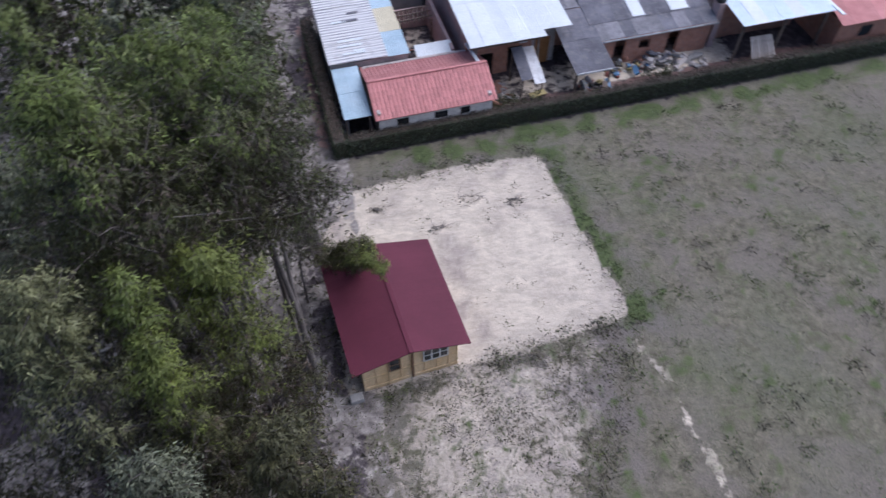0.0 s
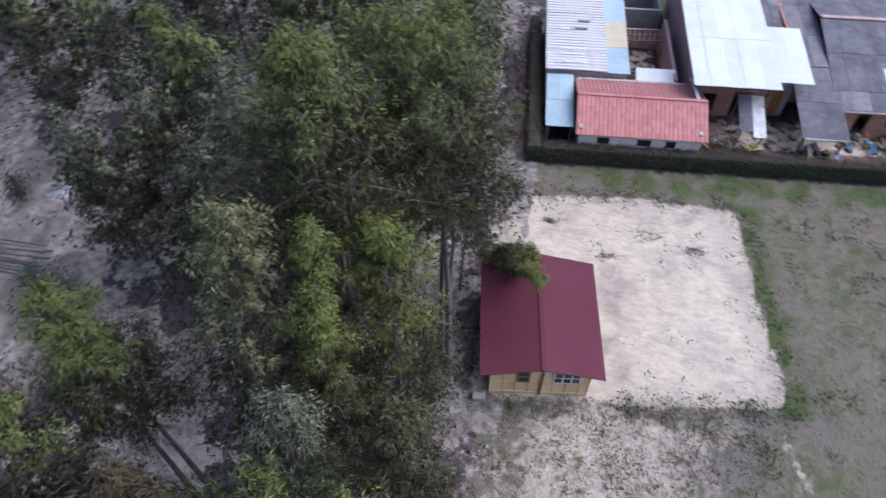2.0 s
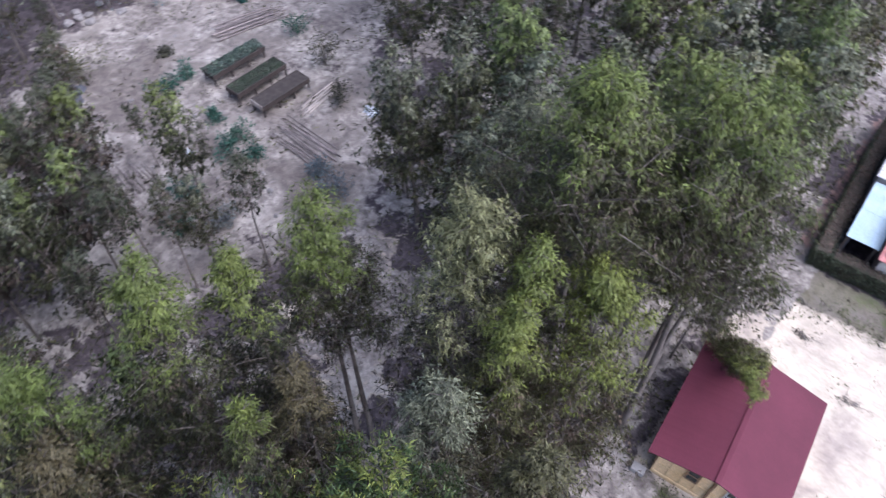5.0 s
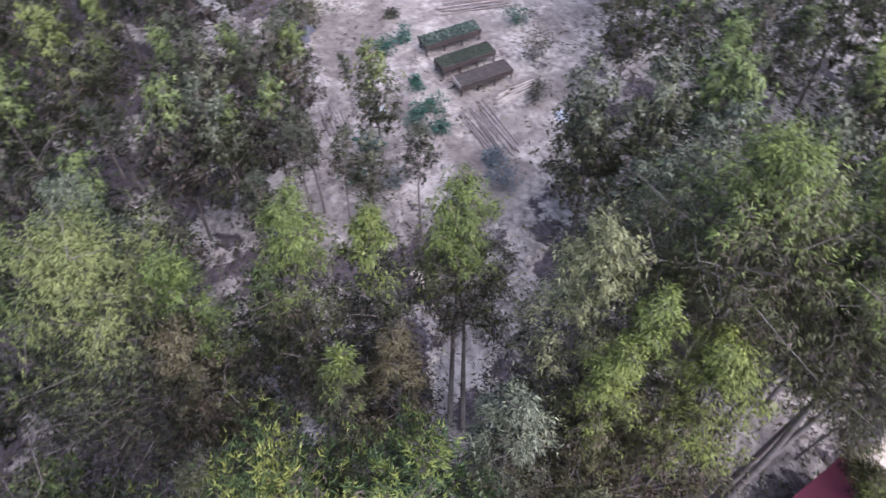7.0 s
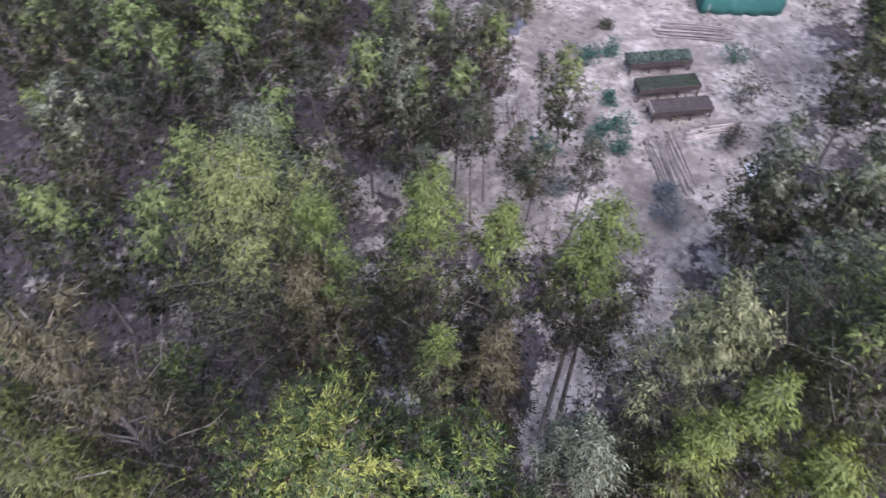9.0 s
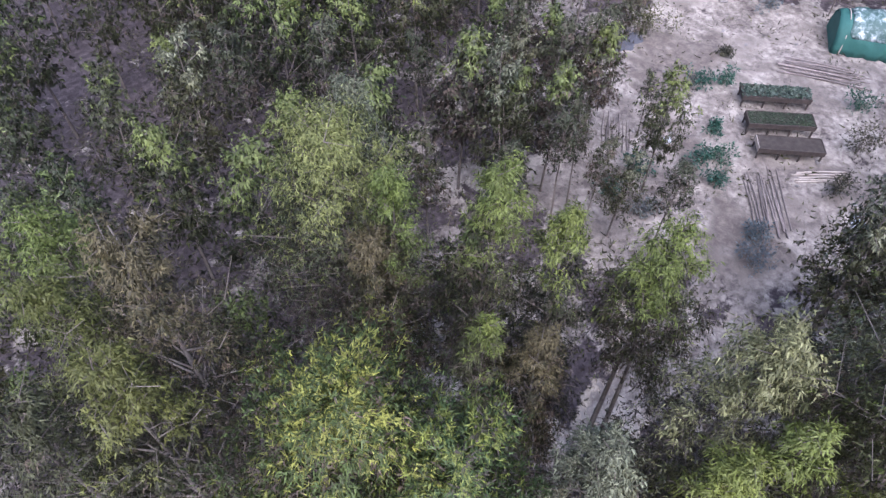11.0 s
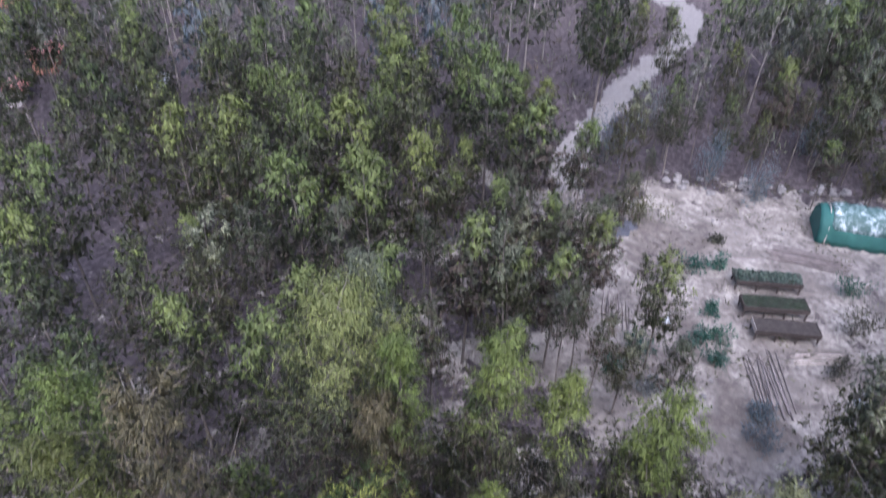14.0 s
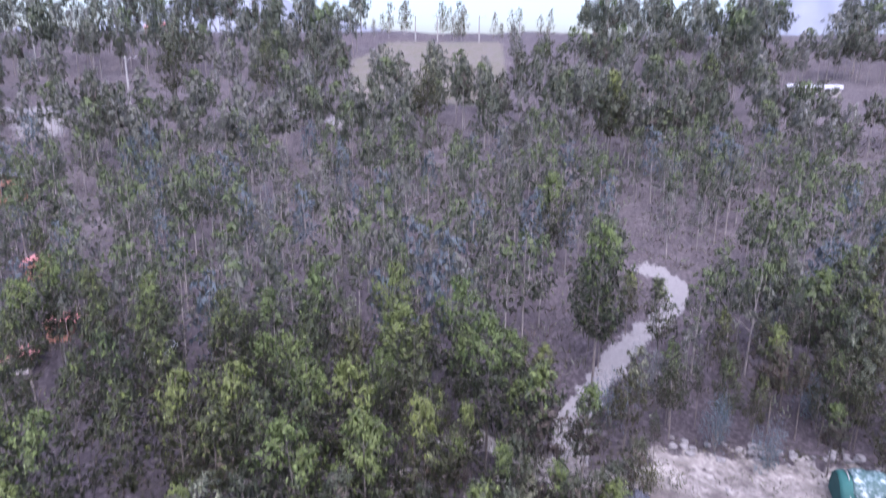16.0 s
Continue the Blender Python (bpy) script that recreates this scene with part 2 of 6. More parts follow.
FIELD = [(-1.2, 30.1), (11.0, 31.2), (40.0, 34.0), (90.0, 37.0), (140.0, -40.0), (20.0, -60.0), (-1.0, -20.0), (-1.2, 14.0)]
ROAD = [(-44.0, 6.0), (-47.8, 6.1), (-52.3, 6.4), (-57.0, 8.6), (-63.9, 11.6), (-69.5, 15.4), (-74.5, 18.2), (-79.5, 19.8), (-82.5, 17.5), (-84.5, 14.5)]
UPPER_ROAD = [(-149.0, -80.0), (-149.5, -66.0), (-151.0, -52.0), (-145.2, -42.5), (-139.2, -35.0)]
TRACK = [(-166.0, -42.0), (-164.5, -33.0), (-169.0, -10.0)]
MEADOW = [(-168.0, -45.0), (-170.0, -6.5), (-266.0, -15.0), (-266.0, -58.0), (-218.0, -61.0)]

GAP_SAND = [(-38.6, 3.2), (-38.1, 8.4), (-31.8, 9.1), (-22.0, 8.4), (-23.9, 4.2), (-29.3, 3.5)]
GAP_EAST = [(-20.0, 9.2), (-18.8, 11.2), (-16.9, 12.0), (-11.7, 10.2), (-14.6, 8.4)]
GAP_NEAR = [(-11.6, 7.0), (-14.0, 7.4), (-18.0, 10.2), (-20.4, 16.0), (-18.0, 17.4), (-15.0, 13.0), (-12.0, 10.6)]
GAP_NORTH = [(-16.8, 29.6), (-17.4, 33.2), (-20.0, 33.6), (-19.8, 30.0)]
GAP_CABIN = [(-2.4, 16.0), (-2.4, 27.0), (-6.4, 29.0), (-6.6, 20.0)]
DUG = [(-36.0, 12.2), (-31.2, 12.9), (-28.6, 14.2), (-26.8, 16.2), (-26.2, 19.4), (-23.0, 19.0), (-21.6, 15.6), (-24.4, 13.8), (-26.4, 14.6), (-28.0, 15.4), (-31.6, 14.8)]
DUG_NORTH = [(-44.0, 10.8), (-43.1, 14.6), (-40.8, 17.2), (-37.6, 16.4), (-36.4, 14.6), (-34.4, 13.2), (-34.8, 10.6), (-38.8, 10.0)]
DUG_EDGE = [(-27.2, 7.4), (-25.0, 8.6), (-24.8, 12.6), (-27.0, 12.9)]
GAP_DARK = [(-33.5, -26.0), (-24.5, -19.5), (-17.9, -14.2), (-13.5, -10.0), (-15.9, -7.0), (-17.0, -9.6), (-23.0, -12.2), (-28.1, -17.5), (-37.6, -25.8)]


def make_ground():
    def lines(lo, hi, step):
        near = list(np.arange(lo, hi + step / 2, step))
        out, d = [], step
        while (out[-1] if out else 0) < 4200:
            d *= 1.09
            out.append((out[-1] if out else 0) + d)
        return np.array([lo - v for v in reversed(out)] + near + [hi + v for v in out])

    xs, ys = lines(-54, 28, 0.42), lines(-14, 46, 0.42)
    gx, gy = np.meshgrid(xs, ys)
    px, py = gx.ravel(), gy.ravel()
    rng = np.random.default_rng(4)

    def wobble(scale, n=10):
        v = np.zeros(px.shape)
        for _ in range(n):
            a, k, f = rng.uniform(0, 6.28), rng.uniform(0.6, 1.8) / scale, rng.uniform(0, 6.28)
            v += np.sin(k * 6.28 * (px * np.cos(a) + py * np.sin(a)) + f)
        return v / n ** 0.5

    w1, w2, w3 = wobble(9.0), wobble(3.0), wobble(1.1)
    near = np.clip(1 - (np.hypot(px + 10, py - 15) - 60) / 60, 0, 1)
    pz = hill(px, py) + near * (0.03 * w2 + 0.008 * w3)
    pad = distance_in(px, py, PAD)
    in_pad = soft(pad, 0.6)
    pz += in_pad * 0.015 * np.clip(w3, -1, 1)
    south = distance_in(px, py, SOUTH)
    garden = distance_in(px, py, GARDEN)
    sand = np.maximum.reduce([in_pad * 1.25, soft(south, 1.5) * (0.66 - 0.035 * np.clip(px - 4, 0, 9)) * (1 - 0.4 * soft(1.6 - px + 0.5 * w2, 1.2)) + 0.08 * w2 * soft(south, 1)])
    patch = np.clip(0.34 + 0.004 * py + 0.24 * w1 + 0.2 * w2, 0, 1) * np.clip(1 - (np.hypot(px + 12, py - 12) - 40) / 30, 0, 1) * np.clip((py + 9) / 8, 0.6, 1) * soft(px + 49.0, 1.5)
    plot = np.maximum(soft(garden + 0.6 * w2, 1.2) * (0.85 + 0.12 * w1 + 0.1 * w2), np.where(px < 0, 1.3 * patch, 0))
    for gap, pale in ((GAP_SAND, 0.62), (GAP_EAST, 0.9), (GAP_NEAR, 0.8), (GAP_NORTH, 0.9), (GAP_CABIN, 0.55)):
        plot = np.maximum(plot, soft(distance_in(px, py, gap) + 0.5 * w2, 1.2) * (0.75 + 0.15 * w1))
        sand = np.maximum(sand, soft(distance_in(px, py, gap) + 0.5 * w2, 0.9) * (pale + 0.14 * w1 + 0.12 * w2))
    soil = np.maximum.reduce([soft(distance_in(px, py, DUG) + 0.4 * w2, 0.8) * (0.75 + 0.15 * w3), soft(distance_in(px, py, DUG_NORTH) + 0.4 * w2, 0.9) * (0.66 + 0.18 * w3), soft(0.5 + 0.3 * w3 - distance_to(px, py, [(-39.6, 18.0), (-40.6, 21.5), (-41.2, 27.0)]), 0.4) * 0.62, soft(distance_in(px, py, DUG_EDGE) + 0.4 * w2, 0.8) * (0.6 + 0.15 * w3), soft(garden, 2) * np.clip(0.3 + 0.22 * w1 + 0.16 * w2 + 0.1 * w3, 0, 0.6)])
    path = distance_to(px, py, [(12.4, 15.2), (13.0, 13.2), (13.2, 11.2), (13.5, 8.8), (13.0, 3.0)])
    sand = np.maximum(sand, 0.72 * soft(0.22 + 0.12 * w2 - path, 0.35))
    lane = distance_to(px, py, [(-2.2, 27.0), (-3.4, 31.0), (-4.0, 37.0), (-4.5, 44.0)])
    sand = np.maximum(sand, (0.52 + 0.1 * w2) * soft(0.5 - lane, 0.6))
    work = distance_in(px, py, [(9.4, 33.2), (16.4, 33.8), (16.0, 37.0), (9.0, 36.2)])
    sand = np.maximum(sand, (0.55 + 0.12 * w3) * soft(work, 0.6))
    yard = distance_in(px, py, [(15.0, 33.6), (27.0, 34.8), (27.0, 38.0), (15.0, 37.0)])
    sand = np.maximum(sand, 0.72 * soft(yard, 0.8))
    court = distance_in(px, py, [(4.9, 36.4), (7.4, 36.6), (6.8, 42.8), (4.3, 42.5)])
    sand = np.maximum(sand, soft(court, 0.4) * (0.5 + 0.15 * w3))
    beyond = distance_in(px, py, [(-8.0, 46.0), (60.0, 46.0), (60.0, 120.0), (-30.0, 120.0)])
    sand = np.maximum(sand, soft(beyond, 2.0) * np.clip(0.45 + 0.2 * w1, 0, 1))
    field = soft(distance_in(px, py, FIELD), 0.5)
    field = np.maximum(field, soft(distance_in(px, py, MEADOW), 3.0))
    field = np.where((py > 31.0 + 0.09 * px) & (py < 46) & (px > -1), 0.1, field)
    edge_e = distance_to(px, py, [(11.4, 29.2), (11.9, 24.0), (12.6, 20.0), (13.1, 16.5)])
    edge_n = distance_to(px, py, [(3.0, 29.6), (9.0, 30.1), (14.0, 30.6), (24.0, 31.5), (40.0, 33.1)])
    green = np.maximum((0.85 + 0.3 * w2 + 0.2 * w3) * soft(1.0 - edge_e, 0.9), (0.72 + 0.3 * w2 + 0.15 * w3) * soft(1.0 - edge_n, 0.8))
    green = np.maximum(green, soft(distance_in(px, py, FIELD), 2) * np.clip(0.25 + 0.1 * w1 + 0.16 * w2 + 0.24 * w3, 0, 0.7))
    green = np.where(distance_in(px, py, PAD) > -0.1, green * 0.2, green)
    green = np.maximum(green, soft(beyond, 2.0) * np.clip(0.3 - 0.25 * w1, 0, 0.8))
    weedy = np.maximum.reduce([soft(south + 1.0, 1.5) * (0.85 + 0.1 * w2), soft(-pad - 0.1, 0.6) * soft(pad + 1.6, 1.0), soft(garden, 2) * np.clip(0.5 + 0.25 * w1, 0, 1)])
    weedy = np.maximum(weedy, 0.9 * np.clip((-0.989 * px - 0.148 * py - 62) / 30, 0, 1))
    weedy = np.where((pad > 0.4), 0.06 + 0.5 * soft(0.9 - pad, 0.6), weedy)
    road = np.maximum.reduce([soft(1.35 + 0.4 * w2 - distance_to(px, py, ROAD), 0.9), soft(2.4 - distance_to(px, py, UPPER_ROAD), 1.2), soft(1.6 - distance_to(px, py, TRACK), 1.5)])
    clay = np.maximum((0.95 + 0.15 * w2) * soft(0.75 - distance_to(px, py, [(9.5, 32.7), (20.0, 33.8), (38.0, 35.6)]), 0.5), soft(0.6 - distance_to(px, py, [(-1.4, 31.5), (-2.2, 44.0)]), 0.5) * 0.6)
    road = np.maximum(road, soft(distance_in(px, py, [(-118.0, -98.0), (-123.0, -92.0), (-149.0, -108.0), (-150.0, -135.0)]), 3) * np.clip(0.6 + 0.25 * w1, 0, 1))
    nx, ny = len(xs), len(ys)
    k = (np.arange(ny - 1)[:, None] * nx + np.arange(nx - 1)[None]).ravel()
    faces = np.stack([k, k + 1, k + nx + 1, k + nx], 1)
    me = bpy.data.meshes.new("ground")
    fill(me, np.stack([px, py, pz], 1), faces)
    for name, v in (("sand", sand), ("green", green), ("field", field), ("weedy", weedy), ("road", road), ("clay", clay), ("plot", plot), ("soil", soil)):
        me.attributes.new(name, "FLOAT", "POINT").data.foreach_set("value", np.clip(v, 0, 1.3).astype(np.float32))
    me.polygons.foreach_set("use_smooth", np.ones(len(faces), bool))
    me.materials.append(GROUND)
    tagged(new("ground", me), "flat sandy ground with dry grass rising to a wooded hill", "ground", kind="structure")


def fill(me, verts, quads, slots=None):
    """Loads arrays of corners and faces, all of three or all of four corners, into a mesh."""
    k = quads.shape[1]
    me.vertices.add(len(verts))
    me.vertices.foreach_set("co", np.ascontiguousarray(verts, np.float32).ravel())
    me.loops.add(k * len(quads))
    me.loops.foreach_set("vertex_index", np.ascontiguousarray(quads, np.int32).ravel())
    me.polygons.add(len(quads))
    me.polygons.foreach_set("loop_start", np.arange(0, k * len(quads), k, dtype=np.int32))
    if slots is not None:
        me.polygons.foreach_set("material_index", np.ascontiguousarray(slots, np.int32))
    me.update(calc_edges=True)


make_ground()


def mountains():
    """Mountains at the horizon; distance haze is painted in as pale blue."""
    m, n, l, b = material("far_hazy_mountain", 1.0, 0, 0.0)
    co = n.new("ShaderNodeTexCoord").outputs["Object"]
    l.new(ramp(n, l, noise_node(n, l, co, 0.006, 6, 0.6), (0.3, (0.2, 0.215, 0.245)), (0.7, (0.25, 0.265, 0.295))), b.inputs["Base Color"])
    a = np.linspace(-np.pi, np.pi, 721)[:-1]
    high = 85 + 12 * np.sin(a * 9 + 1) + 6 * np.sin(a * 31) + 3 * np.sin(a * 77) + 190 * np.exp(-(((a + 0.36) / 0.17) ** 2)) + 170 * np.exp(-(((a - 0.42) / 0.15) ** 2))
    rows = []
    for k, r in ((0.0, 2100), (0.55, 2250), (0.88, 2400), (1.0, 2520), (0.0, 3400)):
        rows.append(np.stack([-r * np.cos(a), -r * np.sin(a), high * k * (1 + 0.05 * np.sin(a * 140 + r)) + 5 * (k - 0.2)], 1))
    v = np.concatenate(rows)
    i = np.arange(4)[:, None] * 720 + np.arange(720)[None]
    j = np.arange(4)[:, None] * 720 + (np.arange(720)[None] + 1) % 720
    me = bpy.data.meshes.new("backdrop")
    fill(me, v, np.stack([i, j, j + 720, i + 720], -1).reshape(-1, 4))
    me.materials.append(m)
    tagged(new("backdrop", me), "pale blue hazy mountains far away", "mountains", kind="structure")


mountains()


# ---------------------------------------------------------------- building blocks
def part(name, bm, mat, parent=None, label="", smooth=False):
    """Links a bmesh as one mesh object, under a thing or a part if given."""
    me = bpy.data.meshes.new(name)
    bm.to_mesh(me)
    bm.free()
    me.materials.append(mat)
    if smooth:
        me.polygons.foreach_set("use_smooth", np.ones(len(me.polygons), bool))
    ob = new(name, me)
    ob.parent = parent
    return tagged(ob, label)


def thing(name, m, label, category, group="", kind=""):
    ob = new(name)
    ob.empty_display_size = 0.3
    ob.matrix_world = m
    return tagged(ob, label, category, group, kind)


def box(bm, x0, x1, y0, y1, z0, z1, bevel=0.0):
    made = bmesh.ops.create_cube(bm, size=1.0, matrix=Matrix.LocRotScale(((x0 + x1) / 2, (y0 + y1) / 2, (z0 + z1) / 2), None, (abs(x1 - x0), abs(y1 - y0), abs(z1 - z0))))
    if bevel:
        es = {e for v in made["verts"] for e in v.link_edges}
        bmesh.ops.bevel(bm, geom=list(es), offset=bevel, segments=1, affect="EDGES")
    return bm


def boxed(*dims, bevel=0.0):
    return box(bmesh.new(), *dims, bevel=bevel)


def tube(path, radii, sides=6):
    """Corners and faces of a bent tapering tube."""
    path = np.array(path, float)
    way = np.gradient(path, axis=0)
    way /= np.linalg.norm(way, axis=1)[:, None] + 1e-9
    ref = np.where(np.abs(way[:, 2:3]) < 0.9, [[0, 0, 1.0]], [[1.0, 0, 0]])
    a = np.cross(way, ref)
    a /= np.linalg.norm(a, axis=1)[:, None] + 1e-9
    b = np.cross(way, a)
    ang = np.arange(sides) * 2 * np.pi / sides
    ring = np.cos(ang)[None, :, None] * a[:, None] + np.sin(ang)[None, :, None] * b[:, None]
    v = (path[:, None] + ring * np.array(radii, float)[:, None, None]).reshape(-1, 3)
    i = np.arange(len(path) - 1)[:, None] * sides + np.arange(sides)[None]
    j = np.arange(len(path) - 1)[:, None] * sides + (np.arange(sides)[None] + 1) % sides
    return v, np.stack([i, j, j + sides, i + sides], -1).reshape(-1, 4)


def gather(pieces):
    vs, fs, k = [], [], 0
    for v, f in pieces:
        vs.append(v)
        fs.append(f + k)
        k += len(v)
    return np.concatenate(vs), np.concatenate(fs)


def mesh_object(name, verts, quads, mats, parent=None, slots=None, smooth=False, normals=None):
    me = bpy.data.meshes.new(name)
    fill(me, verts, quads, slots)
    if normals is not None:
        me.polygons.foreach_set("use_smooth", np.ones(len(quads), bool))
        me.normals_split_custom_set_from_vertices(normals)
    for m in mats:
        me.materials.append(m)
    if smooth:
        me.polygons.foreach_set("use_smooth", np.ones(len(quads), bool))
    ob = new(name, me)
    ob.parent = parent
    return ob


def blades(rng, at, way, length, width):
    """Leaves as narrow slivers: where they start, which way they hang, how long and wide."""
    n = len(at)
    way = way / (np.linalg.norm(way, axis=1)[:, None] + 1e-9)
    side = np.cross(way, rng.normal(size=(n, 3)))
    side /= np.linalg.norm(side, axis=1)[:, None] + 1e-9
    tip = at + way * length[:, None] + np.array([0, 0, -0.2]) * length[:, None]
    h = side * (width / 2)[:, None]
    near = at + way * (length * 0.22)[:, None]
    v = np.stack([near + h, tip, near - h], 1).reshape(-1, 3)
    return v, np.arange(3 * n).reshape(-1, 3)


def faced(rng, v, out, rough=0.16):
    """Turns leaf slivers to the outside of their crown and gives them the crown's rounding."""
    out = out / (np.linalg.norm(out, axis=1)[:, None] + 1e-9)
    t = v.reshape(-1, 3, 3)
    flip = (np.cross(t[:, 1] - t[:, 0], t[:, 2] - t[:, 0]) * out).sum(1) < 0
    t[flip] = t[flip][:, ::-1]
    soft_out = out + rng.normal(0, rough, out.shape)
    soft_out /= np.linalg.norm(soft_out, axis=1)[:, None] + 1e-9
    return t.reshape(-1, 3), np.repeat(soft_out, 3, 0)


# ---------------------------------------------------------------- trees
def tree_arrays(seed, tall, spread, clear, leaves, long, wide, young=0.25, lean=0.5, dry=0.05, droop=0.7, stems=1, sprig=5, branches=30, twigs=7, sides=7, bend=None, shape=0.5, rough=0.25, fine=True, head=0.5, lift=0.0, out=0.5, puff=0.24):
    """Wood, leaves and leaf colours of a eucalyptus with its foot at the origin. Branches climb from the trunk, twigs leave them, sprigs hang along the twigs."""
    rng = np.random.default_rng(seed)
    wood, begin, end, heart, mood = [], [], [], [], []
    for stem in range(stems):
        over = np.array(bend) if bend and stem == 0 else rng.uniform(-1, 1, 2) * lean
        foot = rng.uniform(-1, 1, 2) * 0.5 * (stem > 0)
        top = tall * (1 if stem == 0 else rng.uniform(0.78, 0.95)) - 0.15 * spread
        k = np.linspace(0, 1, 9)
        wig = np.cumsum(rng.normal(0, 0.07, (9, 2)), 0) * k[:, None]
        spine = np.stack([foot[0] + over[0] * k**1.6 + wig[:, 0], foot[1] + over[1] * k**1.6 + wig[:, 1], -0.25 + (top + 0.25) * k], 1)
        r0 = 0.0085 * tall + 0.012
        wood.append(tube(spine, r0 * (1 - 0.9 * k**0.9), sides))
        count = max(5, branches // stems)
        for i in range(count):
            g = 1.0 if i == 0 else min(1.0, max(0.0, 1 - (i + rng.uniform(-0.5, 0.5)) / count))
            ang = i * 2.4 + rng.uniform(-0.6, 0.6)
            reach = spread * max(0.22, (1 - g) ** shape * (0.65 + 0.35 * min(1, 3 * g))) * rng.uniform(0.6, 1.15)
            rise = radians(rng.uniform(15, 40) + 32 * g)
            way = np.array([np.cos(ang) * np.cos(rise), np.sin(ang) * np.cos(rise), np.sin(rise)])
            run = min(reach / np.cos(rise), 1.7 * reach)
            zs = max(0.1 * top, (clear + (1 - clear) * g) * top - run * np.sin(rise))
            s = np.array([np.interp(zs, spine[:, 2], spine[:, c]) for c in range(3)])
            mid, e = s + way * run * 0.55, s + way * run + [0, 0, -0.1 * run]
            if fine or i % 3 == 0:
                wood.append(tube([s, mid, e], [r0 * 0.4 * (1.05 - 0.8 * g), r0 * 0.22 * (1.05 - 0.8 * g) + 0.004, 0.006], max(3, sides - 3)))
            own = np.exp(rng.normal(0, 0.55))
            for j in range(twigs):
                u = rng.uniform(0.3, 1.0) if j else 1.0
                p = s + (mid - s) * u / 0.55 if u < 0.55 else mid + (e - mid) * (u - 0.55) / 0.45
                d = way * 0.55 + rng.normal(0, 0.5, 3) + [0, 0, 0.15]
                q = p + d / (np.linalg.norm(d) + 1e-9) * (0.32 * reach + 0.17 * spread) * rng.uniform(0.6, 1.25)
                if fine and j % 2 == 0:
                    wood.append(tube([p, q], [0.016, 0.006], 3))
                begin.append(p)
                end.append(q)
                heart.append(s)
                mood.append(own)
    begin, end, heart, mood = np.array(begin), np.array(end), np.array(heart), np.array(mood)
    shoots = max(1, leaves // sprig // len(begin))
    twig = np.repeat(np.arange(len(begin)), shoots)
    along = (end - begin)[twig]
    size = np.linalg.norm(along, axis=1)[:, None]
    off = rng.normal(0, puff, (len(twig), 3)) * size
    off[:, 2] -= 0.12 * np.abs(rng.normal(size=len(twig))) * size[:, 0] * (1 - lift)
    tip = begin[twig] + along * rng.uniform(0.1, 1.05, (len(twig), 1)) + off
    which = np.repeat(np.arange(len(twig)), sprig)
    n = len(which)
    at = tip[which] + rng.normal(0, 0.2 * long, (n, 3))
    way = (along / size)[which] * out + rng.normal(0, 0.5, (n, 3)) + [0, 0, lift - droop]
    v, f = blades(rng, at, way, long * rng.uniform(0.6, 1.35, n), wide * rng.uniform(0.7, 1.3, n))
    low, high = np.quantile(tip[:, 2], (0.02, 0.995))
    core = np.stack([heart[twig][:, 0], heart[twig][:, 1], np.full(len(twig), low + 0.5 * (high - low))], 1)
    whole = (tip - core) / [spread, spread, 0.5 * (high - low)]
    clump = (tip - (begin + end)[twig] / 2) / (0.6 * size)
    v, normals = faced(rng, v, (0.75 * whole + 0.5 * clump + [0, 0, 0.12])[which], rough)
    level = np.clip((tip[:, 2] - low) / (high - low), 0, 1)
    # Young leaves crowd the top; their paler colour also stands for top light.
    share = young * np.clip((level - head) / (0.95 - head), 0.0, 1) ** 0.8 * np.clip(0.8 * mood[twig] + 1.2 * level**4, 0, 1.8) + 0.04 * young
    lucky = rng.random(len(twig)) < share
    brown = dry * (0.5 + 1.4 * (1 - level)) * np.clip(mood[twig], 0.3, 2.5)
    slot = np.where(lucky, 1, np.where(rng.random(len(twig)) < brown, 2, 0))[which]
    return gather(wood), (v, f), slot, normals


def eucalyptus(name, seed, tall, spread, clear, leaves, long, wide, mats, young=0.25, lean=0.5, dry=0.05, label="", **more):
    root = thing(name, Matrix(), label, "tree", "eucalyptus trees")
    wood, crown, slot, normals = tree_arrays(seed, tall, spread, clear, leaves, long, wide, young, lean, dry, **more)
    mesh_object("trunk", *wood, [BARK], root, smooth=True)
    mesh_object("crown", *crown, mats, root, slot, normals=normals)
    return root


def place(ob, x, y, turn=0.0, scale=1.0, first=False, z=None):
    m = Matrix.Translation((x, y, (height(x, y) if z is None else z))) @ Matrix.Rotation(radians(turn), 4, "Z") @ Matrix.Scale(scale, 4)
    if first:
        ob.matrix_world = m
        return ob
    c = copy_thing(ob, Matrix.Identity(4))
    c.matrix_basis = m
    return c

